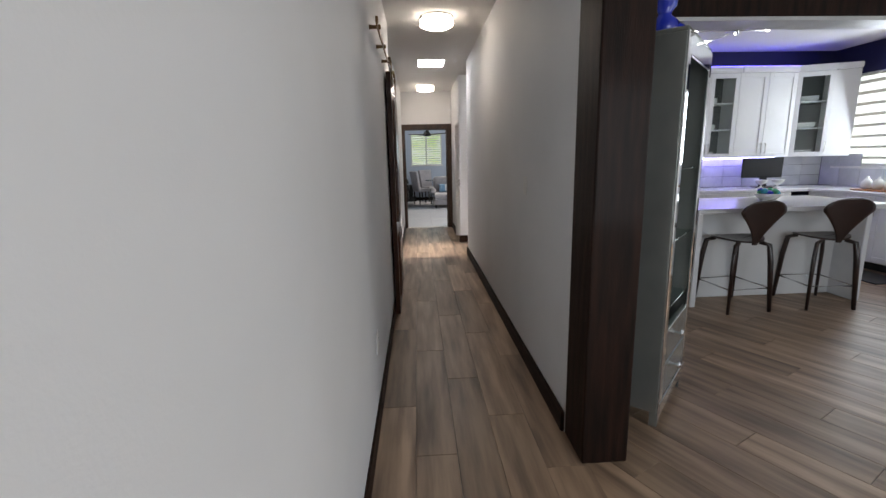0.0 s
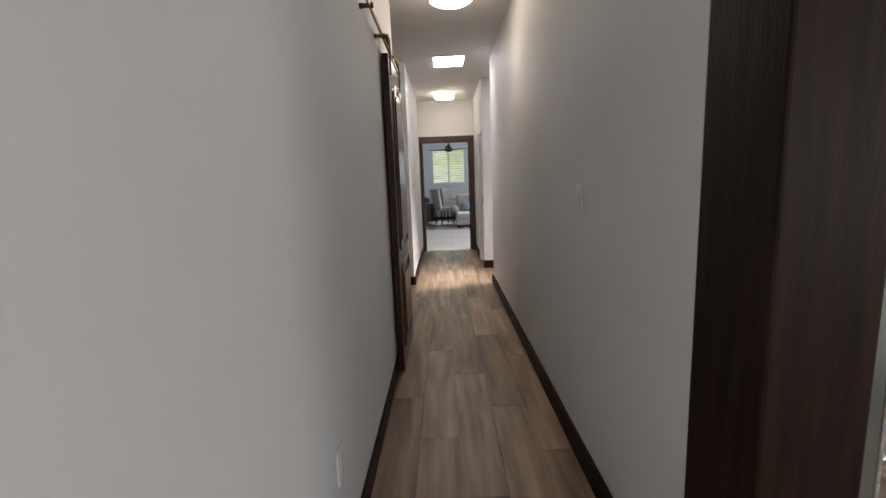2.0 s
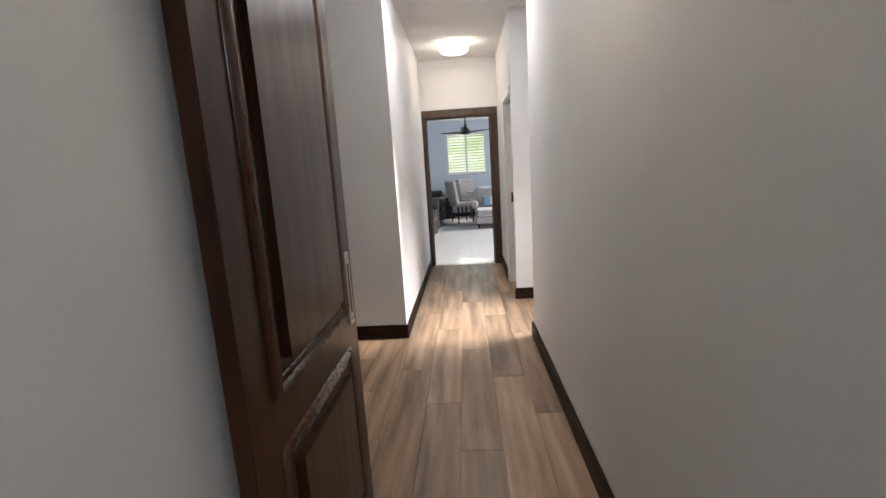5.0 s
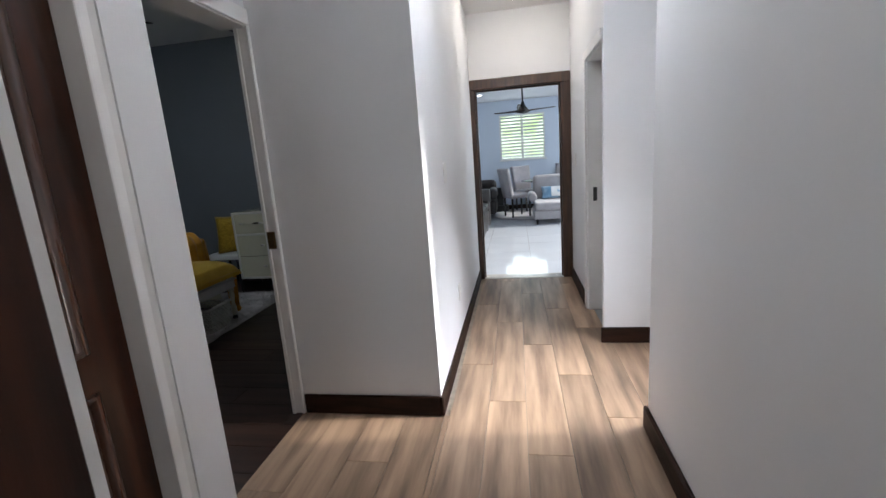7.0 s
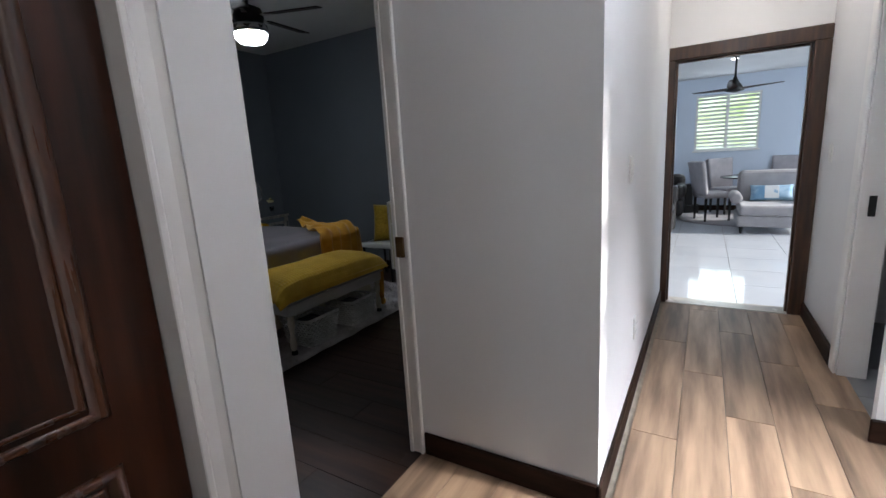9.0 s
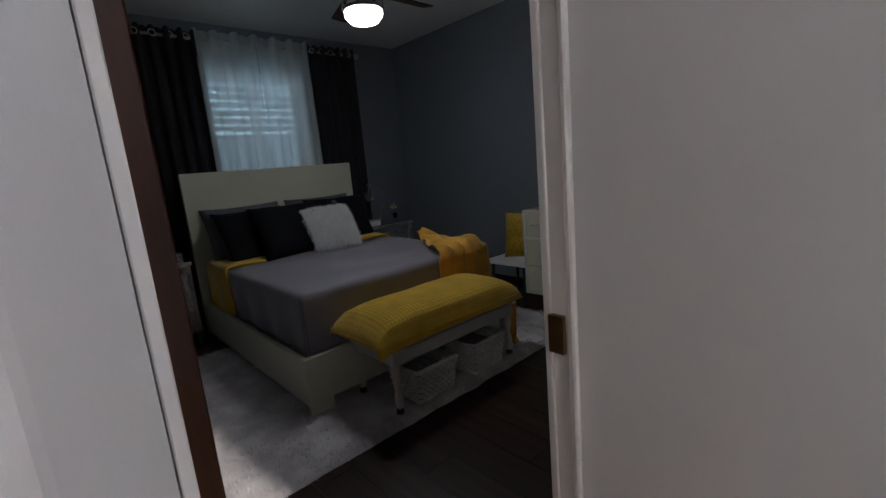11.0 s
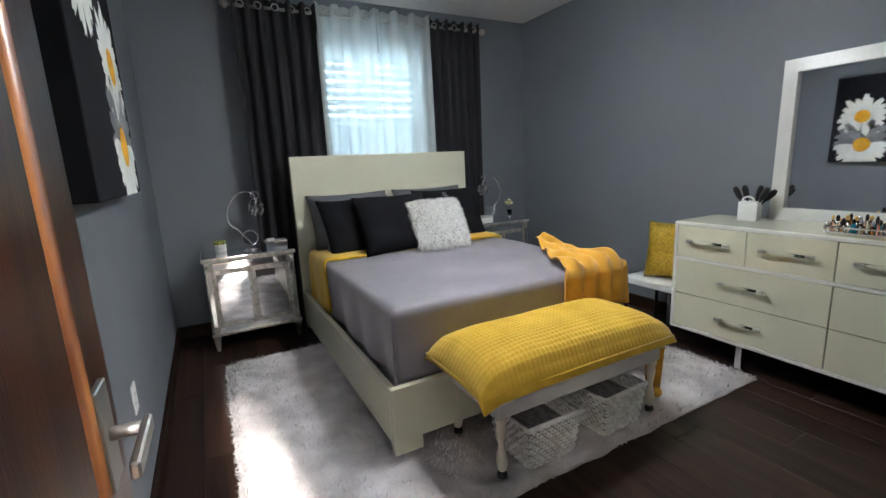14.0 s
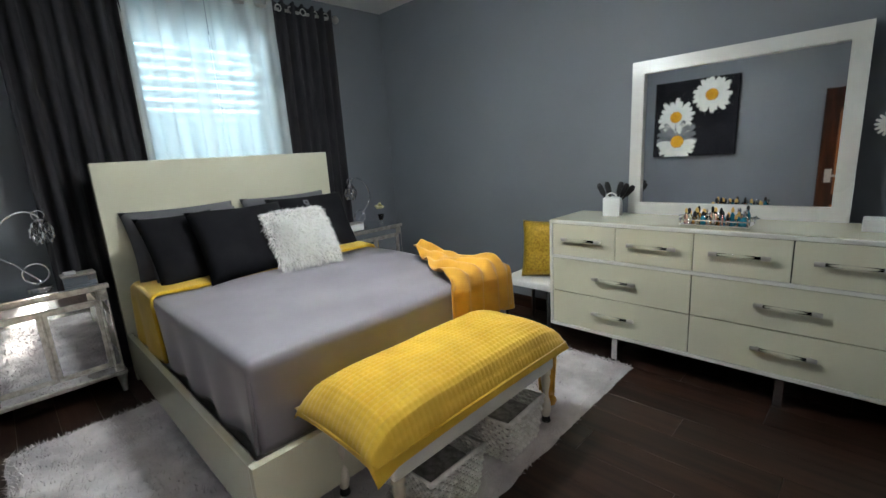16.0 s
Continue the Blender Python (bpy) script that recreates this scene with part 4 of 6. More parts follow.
# nightstands
def nightstand(at, w, label):
    """Mirrored cabinet; local x towards the room, y across."""
    t = thing("nightstand", at, 0, label, "nightstand", group="mirrored nightstands")
    d, h = 0.40, 0.765
    box("top_frame", (-d, -w / 2 - 0.015, h - 0.035), (0.015, w / 2 + 0.015, h - 0.008), SILVER, t, 0.004)
    box("top_glass", (-d + 0.005, -w / 2 - 0.01, h - 0.008), (0.011, w / 2 + 0.01, h), MIRROR, t, 0.002, "mirrored glass top")
    body = box("body", (-d, -w / 2, 0.14), (-0.012, w / 2, h - 0.035), SILVER, t, 0.003)
    box("side_mirror", (-d + 0.03, -w / 2 - 0.003, 0.18), (-0.04, -w / 2 + 0.001, h - 0.07), MIRROR, body, 0.002)
    box("side_mirror", (-d + 0.03, w / 2 - 0.001, 0.18), (-0.04, w / 2 + 0.003, h - 0.07), MIRROR, body, 0.002)
    box("frieze", (-0.012, -w / 2 + 0.06, h - 0.10), (-0.004, w / 2 - 0.06, h - 0.045), MIRROR, t, 0.002)
    box("base_rail", (-d, -w / 2 - 0.012, 0.13), (0.012, w / 2 + 0.012, 0.155), SILVER, t, 0.004)
    box("base_mirror", (-0.012, -w / 2 + 0.05, 0.155), (-0.002, w / 2 - 0.05, 0.20), MIRROR, t, 0.002)
    for s in (-1, 1):
        yy = s * (w / 2 - 0.025)
        box("stile", (-0.012, yy - 0.024, 0.155), (0.004, yy + 0.024, h - 0.035), SILVER, t, 0.004)
        box("stile_mirror", (0.004, yy - 0.014, 0.21), (0.007, yy + 0.014, h - 0.11), MIRROR, t, 0.001)
        bm = bmesh.new()
        add_lathe(bm, [(0.030, -0.0), (0.0, 0.014)], 4, Matrix.Translation((0.004, yy, h - 0.072)) @ pose(0, 0, 0, 0, 90) @ pose(0, 0, 0, 0, 0, 45))
        part("corner_block", bm, SILVER, t)
        y0, y1 = (s * 0.004, s * (w / 2 - 0.055))
        dr = box("door", (-0.012, min(y0, y1), 0.21), (0.002, max(y0, y1), h - 0.11), SILVER, t, 0.003)
        box("door_mirror", (0.002, min(y0, y1) + 0.022, 0.235), (0.007, max(y0, y1) - 0.022, h - 0.135), MIRROR, dr, 0.004, "bevelled mirror panel")
        for x in (-0.03, -d + 0.03):
            lathe("leg", [(0.014, 0.0), (0.016, 0.01), (0.026, 0.09), (0.030, 0.10), (0.030, 0.13)], SILVER, t, (x, s * (w / 2 - 0.02), 0), 8)
    return t


n1 = nightstand((-4.78, 7.235, 0), 0.67, "antique silver mirrored nightstand beside the bed")
copy_thing(n1, pose(-4.80, 9.735, 0))


def crystal_lamp(at, turn):
    t = thing("table_lamp", at, turn, "curled chrome table lamp with a crystal shade", "lamp", group="crystal bedside lamps")
    lathe("base", [(0.065, 0), (0.065, 0.01), (0.05, 0.02), (0.02, 0.026), (0.012, 0.04)], CHROME, t, seg=24)
    pts = []
    for k in range(22):
        a = -math.pi / 2 + 2 * math.pi * k / 20
        pts.append((0.0, 0.062 * math.cos(a), 0.10 + 0.062 * math.sin(a)))
    for k in range(1, 26):
        a = -0.6 + (math.pi * 1.45) * k / 25
        pts.append((0.01, -0.03 + 0.12 * math.cos(math.pi + 0.6 - a) * -1.0 * -1, 0.335 + 0.15 * math.sin(a - 0.9)))
    tube("curled_stem", pts, 0.006, CHROME, t, 8)
    sh = lathe("shade_cap", [(0.012, 0.42), (0.03, 0.415), (0.032, 0.425), (0.01, 0.44)], CHROME, t, (0.01, 0.075, 0), 14)
    tube("hook", [(0.01, 0.075 + 0.03 * math.sin(a), 0.455 + 0.03 * math.cos(a)) for a in [0.4 * k - 2.6 for k in range(13)]], 0.004, CHROME, t, 6)
    for tier, (r, z, n) in enumerate(((0.035, 0.395, 8), (0.050, 0.365, 11), (0.052, 0.335, 11), (0.036, 0.305, 8))):
        for k in range(n):
            a = 2 * math.pi * (k + tier * 0.5) / n
            lathe("crystal", [(0.003, -0.030), (0.014, -0.010), (0.010, 0.012), (0.003, 0.020)], CHROME if (k + tier) % 3 == 0 else CRYSTAL, sh, seg=6, m=Matrix.Translation((0.01 + r * math.cos(a), 0.075 + r * math.sin(a), z)))
    return t


NT = 0.765
crystal_lamp((-4.98, 7.27, NT), 0)
l2 = crystal_lamp((-5.00, 9.72, NT), 180)
pt = thing("potted_plant", (-5.00, 7.04, NT), 0, "small succulent in a white ribbed pot", "plant")
lathe("pot", [(0.035, 0), (0.042, 0.008), (0.042, 0.03), (0.040, 0.033), (0.042, 0.036), (0.043, 0.068), (0.036, 0.070), (0.034, 0.058)], WHITEP, pt, seg=20)
for k in range(16):
    a, r = 2.4 * k, 0.008 + 0.0016 * k
    lathe("leaf", [(0.002, 0), (0.010, 0.018), (0.008, 0.034), (0.001, 0.045)], GREEN, pt, seg=7, m=Matrix.Translation((r * math.cos(a), r * math.sin(a), 0.060)) @ pose(0, 0, 0, 0, 1.5 * k, math.degrees(a)))
bx = thing("trinket_box", (-4.93, 7.46, NT), 0, "mirrored trinket box with a folded card", "box")
box("body", (-0.06, -0.085, 0), (0.06, 0.085, 0.055), MIRROR, bx, 0.003)
box("lid", (-0.063, -0.088, 0.055), (0.063, 0.088, 0.066), SILVER, bx, 0.003)
box("card", (-0.02, -0.07, 0.0665), (0.03, -0.01, 0.085), WHITEP, bx, 0.002)
b2 = thing("tissue_box", (-4.92, 9.58, NT), 0, "low white box on the nightstand", "box")
box("body", (-0.06, -0.10, 0), (0.06, 0.08, 0.05), WHITEP, b2, 0.004)
box("lid", (-0.063, -0.103, 0.05), (0.063, 0.083, 0.062), SILVER, b2, 0.003)
vs = thing("flower_vase", (-4.93, 9.93, NT), 0, "small glass vase with pale yellow flowers", "vase")
lathe("vase", [(0.025, 0), (0.028, 0.01), (0.015, 0.03), (0.028, 0.07), (0.033, 0.10), (0.030, 0.10), (0.012, 0.04)], CRYSTAL, vs, seg=16)
PETAL = surf("pale_yellow_petal", (0.72, 0.68, 0.36), (0.60, 0.58, 0.30), 30, 0.8)
rng = random.Random(4)
for k in range(13):
    a, r = rng.uniform(0, 6.28), rng.uniform(0.0, 0.05)
    lathe("bloom", [(0.004, -0.01), (0.018, 0.0), (0.020, 0.008), (0.012, 0.016), (0.003, 0.014)], PETAL if k % 4 else GREEN, vs, seg=8, m=Matrix.Translation((r * math.cos(a), r * math.sin(a), 0.125 + 0.05 * (1 - r * 12) + rng.uniform(0, 0.03))) @ pose(0, 0, 0, 30 * math.sin(a), 30 * math.cos(a)))

# dresser
drs = thing("dresser", (-2.0, 9.85, 0), 0, "ivory lacquered eight-drawer dresser with acrylic bar handles", "dresser")
DWD, Z0, Z1 = 0.91, 0.17, 0.935
box("top", (-DWD, 0, Z1 - 0.022), (DWD, 0.48, Z1), IVORYM, drs, 0.003)
box("bottom", (-DWD, 0, Z0), (DWD, 0.48, Z0 + 0.022), IVORYM, drs, 0.003)
box("side", (-DWD, 0, Z0 + 0.022), (-DWD + 0.022, 0.48, Z1 - 0.022), IVORYM, drs, 0.003)
box("side", (DWD - 0.022, 0, Z0 + 0.022), (DWD, 0.48, Z1 - 0.022), IVORYM, drs, 0.003)
box("divider", (-DWD + 0.022, 0, 0.672), (DWD - 0.022, 0.47, 0.692), IVORYM, drs, 0.002)
box("back", (-DWD + 0.022, 0.02, Z0 + 0.022), (DWD - 0.022, 0.475, Z1 - 0.022), BLACKM, drs, 0)
box("top_glass", (-DWD + 0.01, 0.01, Z1), (DWD - 0.01, 0.47, Z1 + 0.004), IVORY, drs, 0.001, "glossy lacquered top")


def drawer(x0, x1, z0, z1):
    d = box("drawer", (x0 + 0.003, 0.004, z0 + 0.003), (x1 - 0.003, 0.022, z1 - 0.003), IVORY, drs, 0.002)
    c, z = (x0 + x1) / 2, (z0 + z1) / 2 + 0.01
    tube("bar", [(c - 0.115, -0.026, z), (c + 0.115, -0.026, z)], 0.009, GLASS, d, 10, label="clear acrylic bar")
    for s in (-1, 1):
        tube("bar_end", [(c + s * 0.098, -0.026, z), (c + s * 0.138, -0.026, z)], 0.0115, NICKEL, d, 10)
        tube("post", [(c + s * 0.112, 0.004, z), (c + s * 0.112, -0.026, z)], 0.005, NICKEL, d, 8)


w4 = (2 * DWD - 0.044) / 4
for k in range(4):
    drawer(-DWD + 0.022 + k * w4, -DWD + 0.022 + (k + 1) * w4, 0.692, Z1 - 0.022)
for k in range(2):
    for z0, z1 in ((Z0 + 0.022, 0.432), (0.432, 0.672)):
        drawer(-DWD + 0.022 + k * 2 * w4, -DWD + 0.022 + (k + 1) * 2 * w4, z0, z1)
for x in (-0.44, 0.44):
    for y in (0.03, 0.42):
        box("leg", (x - 0.02, y - 0.012, 0), (x + 0.02, y + 0.012, Z0), CHROME, drs, 0.002)
    box("leg_rail", (x - 0.02, 0.042, Z0 - 0.03), (x + 0.02, 0.408, Z0), CHROME, drs, 0.002)

mir = new("mirror")
tagged(mir, "large white framed mirror leaning on the dresser", "mirror")
mir.matrix_basis = pose(-1.963, 10.30, Z1 + 0.005, -1.2)
MW, MH, FW = 0.58, 1.0, 0.078
FRAMEW = surf("white_frame_lacquer", (0.72, 0.71, 0.67), None, 3, 0.2, bump=0.01)
for nm, o in (("frame", [(-MW, 0), (MW, 0), (MW - FW, FW), (-MW + FW, FW)]), ("frame", [(-MW, MH), (MW, MH), (MW - FW, MH - FW), (-MW + FW, MH - FW)]),
              ("frame", [(-MW, 0), (-MW, MH), (-MW + FW, MH - FW), (-MW + FW, FW)]), ("frame", [(MW, 0), (MW, MH), (MW - FW, MH - FW), (MW - FW, FW)])):
    prism(nm, o, 0.035, 0.0, FRAMEW, mir, "y", 0.012)
box("backing", (-MW + 0.01, 0.030, 0.01), (MW - 0.01, 0.038, MH - 0.01), BLACKM, mir, 0)
box("glass", (-MW + FW - 0.005, 0.018, FW - 0.005), (MW - FW + 0.005, 0.028, MH - FW + 0.005), MIRROR, mir, 0.008, "bevelled silver mirror glass")

bc = thing("brush_holder", (-2.60, 10.17, Z1 + 0.004), 12, "white square holder full of black hair brushes", "holder")
box("box", (-0.055, -0.055, 0), (0.055, 0.055, 0.125), WHITEP, bc, 0.003)
tube("handle", [(0.035 * math.cos(a), -0.05, 0.125 + 0.035 * math.sin(a)) for a in [math.pi * k / 10 for k in range(11)]], 0.006, WHITEP, bc, 6)
for k, (x, y, l) in enumerate(((-0.035, 0.0, -24), (-0.015, 0.025, -12), (0.02, 0.02, 14), (0.035, -0.005, 26), (0.04, 0.03, 40))):
    m = Matrix.Translation((x, y, 0.09)) @ pose(0, 0, 0, 8, l, 0)
    br = part("brush", add_lathe(bmesh.new(), [(0.006, 0.0), (0.008, 0.05), (0.018, 0.07), (0.020, 0.12), (0.012, 0.145)], 8, m @ Matrix.Diagonal((1, 0.5, 1, 1))), BLACKM, bc, "black hair brush", True)

tray = thing("perfume_tray", (-1.93, 10.02, Z1 + 0.004), 0, "mirrored tray crowded with small perfume bottles", "tray")
box("tray_plate", (-0.17, -0.085, 0.004), (0.17, 0.085, 0.010), MIRROR, tray, 0.002)
tube("gallery", [(0.17 * sx, 0.085 * sy, 0.035) for sx, sy in ((-1, -1), (1, -1), (1, 1), (-1, 1))], 0.004, CHROME, tray, 6, True)
for sx in (-1, 1):
    tube("tray_handle", [(sx * (0.17 + 0.03 * math.sin(a)), 0.03 * math.cos(a), 0.045) for a in [math.pi * k / 8 for k in range(9)]], 0.004, CHROME, tray, 6)
    for sy in (-1, 1):
        lathe("post", [(0.006, 0), (0.005, 0.02), (0.007, 0.04), (0.003, 0.05)], CHROME, tray, (0.168 * sx, 0.083 * sy, 0), 8)
SCENT = [glass_of("amber_scent", (0.85, 0.45, 0.12)), glass_of("rose_scent", (0.9, 0.55, 0.5)), glass_of("clear_scent", (0.95, 0.93, 0.85)), surf("gold_cap", (0.75, 0.5, 0.18), None, 8, 0.25, 1.0), surf("teal_glass", (0.03, 0.2, 0.28), None, 8, 0.15)]
rng = random.Random(12)
for i in range(8):
    for j in range(3):
        x, y = -0.145 + i * 0.041 + rng.uniform(-0.006, 0.006), -0.055 + j * 0.05 + rng.uniform(-0.005, 0.005)
        h, r = rng.uniform(0.035, 0.075), rng.uniform(0.012, 0.018)
        bt = thing("perfume_bottle", (-1.93 + x, 10.02 + y, Z1 + 0.0145), rng.uniform(0, 90), "small glass perfume bottle on the tray", "bottle", group="perfume bottles")
        lathe("bottle", [(r * 0.9, 0), (r, 0.004), (r, h * 0.7), (r * 0.5, h * 0.85), (r * 0.45, h)], SCENT[rng.choice((0, 0, 1, 2, 2, 4))], bt, seg=rng.choice((4, 6, 12)))
        lathe("cap", [(r * 0.55, h), (r * 0.6, h + 0.004), (r * 0.55, h + 0.018), (r * 0.2, h + rng.uniform(0.022, 0.034))], rng.choice((SCENT[3], BLACKM, CHROME, SCENT[3])), bt, seg=10)

# planter with artificial daisies at the dresser's far end
pl = thing("daisy_planter", (-1.22, 10.12, Z1 + 0.004), 0, "white box planter with tall white daisies", "flower arrangement")
box("planter", (-0.11, -0.06, 0), (0.11, 0.06, 0.06), WHITEP, pl, 0.004)
DAISYW = surf("daisy_white", (0.78, 0.78, 0.74), (0.68, 0.69, 0.66), 12, 0.7, bump=0.05)
DAISYS = surf("daisy_shaded", (0.30, 0.31, 0.33), (0.15, 0.155, 0.17), 6, 0.7, bump=0.05)
DAISYY = surf("daisy_yellow", (0.80, 0.42, 0.02), (0.62, 0.27, 0.01), 40, 0.8, bump=0.4, fine=80)
STEM = surf("grey_green_stem", (0.16, 0.18, 0.14), None, 10, 0.7)
for k, (dx, dz) in enumerate(((-0.06, 0.50), (0.02, 0.64), (0.07, 0.42))):
    tube("stem", [(dx * 0.3, 0, 0.06), (dx * 0.6, 0.0, dz * 0.5), (dx, -0.01, dz)], 0.003, STEM, pl, 6)
    bm = bmesh.new()
    for j in range(16):
        m = Matrix.Translation((dx, -0.015, dz)) @ pose(0, 0, 0, 0, 360 / 16 * j)
        add_prism(bm, [(-0.004, 0.012), (0.004, 0.012), (0.008, 0.035), (0.004, 0.058), (-0.004, 0.058), (-0.008, 0.035)], -0.001, 0.001)
        bmesh.ops.transform(bm, matrix=m, verts=bm.verts[-12:])
    part("bloom", bm, DAISYW, pl)
    lathe("bloom_centre", [(0.016, 0), (0.012, 0.006), (0.004, 0.008)], DAISYY, pl, seg=12, m=Matrix.Translation((dx, -0.017, dz)) @ pose(0, 0, 0, 90))
    box("leaf", (-0.004, -0.001, 0), (0.006, 0.001, 0.09), STEM, pl, 0.0005, m=Matrix.Translation((dx * 0.6, 0, dz * 0.45)) @ pose(0, 0, 0, 0, 35))


# chair with the gold cushion
ch = thing("chair", (-3.13, 10.07, 0), 0, "white armless chair beside the dresser", "chair")
box("seat", (-0.22, -0.22, 0.40), (0.22, 0.22, 0.455), WHITEP, ch, 0.015, seg=2)
for sx in (-0.19, 0.19):
    for sy in (-0.19, 0.19):
        lathe("leg", [(0.012, 0), (0.018, 0.40)], BLACKM, ch, (sx, sy, 0), 10)
gp = thing("sequin_cushion", (0, 0, 0), 0, "shimmering gold sequin cushion standing on a chair", "cushion")
GOLD = surf("gold_sequins", (0.52, 0.34, 0.03), (0.30, 0.18, 0.01), 60, 0.35, 0.45, bump=0.8, fine=170, rough2=0.6)
pillow("cover", 0.40, 0.44, 0.14, Matrix.Translation((-3.05, 10.06, 0.672)) @ pose(0, 0, 0, 78, 0, 20), GOLD, gp, wrinkle=0.02)

# painting of daisies
pic = new("painting")
tagged(pic, "black canvas painting of three white daisies", "painting")
pic.matrix_basis = pose(-3.16, Y0, 1.84)
PW, PT = 0.50, 0.085
box("canvas", (-PW, 0.0, -PW), (PW, PT, PW), surf("black_canvas", (0.008, 0.008, 0.010), (0.022, 0.022, 0.027), 1.5, 0.8, bump=0.15, fine=400, spec=0.1), pic, 0.004)
for fx, fz, r, mtl, n, sd_ in ((0.20, 0.28, 0.25, DAISYW, 20, 1), (-0.22, 0.03, 0.25, DAISYW, 18, 2), (-0.19, -0.26, 0.27, DAISYS, 19, 3), (-0.19, -0.30, 0.28, DAISYW, 11, 4)):
    rng = random.Random(sd_)
    bm = bmesh.new()
    for j in range(n):
        a = (360 / n * j + rng.uniform(-4, 4)) if sd_ != 4 else (95 + 17 * j + rng.uniform(-3, 3))
        ln0, wd = r * rng.uniform(0.86, 1.06), r * 0.135
        m = Matrix.Translation((fx, PT + 0.0015 + 0.0004 * (j % 3) + 0.001 * (sd_ == 4), fz)) @ pose(0, 0, 0, 0, a)
        o = [(-0.25 * wd, 0.18 * r), (0.25 * wd, 0.18 * r), (0.8 * wd, 0.45 * ln0), (wd, 0.75 * ln0), (0.5 * wd, 0.97 * ln0), (0.1 * wd, 0.93 * ln0), (-0.4 * wd, ln0), (-wd, 0.75 * ln0), (-0.8 * wd, 0.45 * ln0)]
        pts = [m @ Vector((x, 0, z)) for x, z in o]
        for p in pts:
            p.x, p.z = max(-PW, min(PW, p.x)), max(-PW, min(PW, p.z))
        bm.faces.new([bm.verts.new(p) for p in pts])
    part("daisy_petals", bm, mtl, pic, "painted white petals" if mtl is DAISYW else "painted shaded petals")
    if sd_ != 3:
        lathe("daisy_centre", [(r * 0.30, 0), (r * 0.28, 0.0015), (r * 0.1, 0.002)], DAISYY, pic, seg=22, label="painted yellow daisy centre", m=Matrix.Translation((fx, PT + 0.003, fz)) @ pose(0, 0, 0, -90))

# ceiling fan
fan = thing("ceiling_fan", (-3.06, 8.49, HB), 20, "dark ceiling fan with a lit ring lamp", "ceiling fan")
lathe("canopy", [(0.02, -0.09), (0.05, -0.05), (0.065, 0.0)], BLACKM, fan, seg=20)
tube("downrod", [(0, 0, -0.08), (0, 0, -0.30)], 0.012, BLACKM, fan, 10)
lathe("motor", [(0.05, -0.44), (0.10, -0.43), (0.115, -0.38), (0.10, -0.32), (0.03, -0.29)], BLACKM, fan, seg=24)
for k in range(5):
    m = pose(0, 0, -0.37, 0, 0, 72 * k)
    bl = part("blade", add_box(bmesh.new(), (0.16, -0.06, -0.004), (0.60, 0.06, 0.004), 0.003, 1, m @ pose(0, 0, 0, 12)), DARKWOOD, fan)
    part("blade_iron", add_box(bmesh.new(), (0.09, -0.02, -0.006), (0.20, 0.02, 0.0), 0.002, 1, m), NICKEL, bl)
lathe("lamp_ring", [(0.135, -0.50), (0.14, -0.48), (0.13, -0.44), (0.05, -0.435)], CHROME, fan, seg=28)
lathe("lamp_diffuser", [(0.03, -0.575), (0.09, -0.565), (0.122, -0.53), (0.124, -0.50)], FANGLOW, fan, seg=28, label="glowing white lamp glass")


# ---- kitchen ----
CABW = surf("white_shaker_paint", (0.74, 0.74, 0.74), (0.70, 0.70, 0.70), 3, 0.3, bump=0.02)
QUARTZ = surf("white_quartz", (0.76, 0.76, 0.77), (0.64, 0.65, 0.68), 2.2, 0.12, bump=0.0, lo=0.45, hi=0.75)
MARBLE = surf("marble_tile", (0.66, 0.67, 0.70), (0.48, 0.50, 0.55), 3.0, 0.2, bump=0.02, vary=0.06)
STOOLW = surf("espresso_bentwood", (0.028, 0.011, 0.008), (0.014, 0.006, 0.005), 5, 0.28, bump=0.04, coat=0.3)
GREYMIR = surf("smoked_silver_panel", (0.42, 0.44, 0.42), (0.34, 0.36, 0.35), 3, 0.16, 0.7, bump=0.02)
TEAL = surf("grey_blue_interior", (0.10, 0.14, 0.16), None, 3, 0.5)
BLUEG = surf("cobalt_glass", (0.01, 0.04, 0.55), (0.01, 0.02, 0.35), 3, 0.06, bump=0.0, coat=0.6)
CHINA = surf("white_china", (0.78, 0.78, 0.77), None, 5, 0.15, bump=0.0)

# display cabinet standing diagonally behind the column
dc = thing("display_cabinet", (1.306, 2.955, 0), 48, "tall silver mirrored display cabinet with open shelves", "cabinet")
w, d, h = 0.60, 0.34, 1.95
box("side_panel", (0, 0.0, 0.09), (0.02, d, h), GREYMIR, dc, 0.003)
box("side_panel", (w - 0.02, 0.0, 0.09), (w, d, h), GREYMIR, dc, 0.003)
box("back_panel", (0.02, d - 0.015, 0.09), (w - 0.02, d, h), TEAL, dc, 0)
box("top_panel", (0, -0.006, h), (w, d, h + 0.02), GREYMIR, dc, 0.004)
for x in (0.0, w - 0.05):
    box("stile", (x, -0.012, 0.12), (x + 0.05, 0.0, h), MIRROR, dc, 0.005, "bevelled mirror stile")
box("header", (0.05, -0.012, h - 0.10), (w - 0.05, 0.0, h), MIRROR, dc, 0.005)
box("plinth", (0, -0.014, 0.09), (w, 0.0, 0.16), MIRROR, dc, 0.005)
for z in (0.62, 0.98, 1.34):
    box("shelf", (0.02, 0.01, z), (w - 0.02, d - 0.015, z + 0.008), glass_of("shelf_glass", (0.85, 1, 0.95)), dc, 0.001)
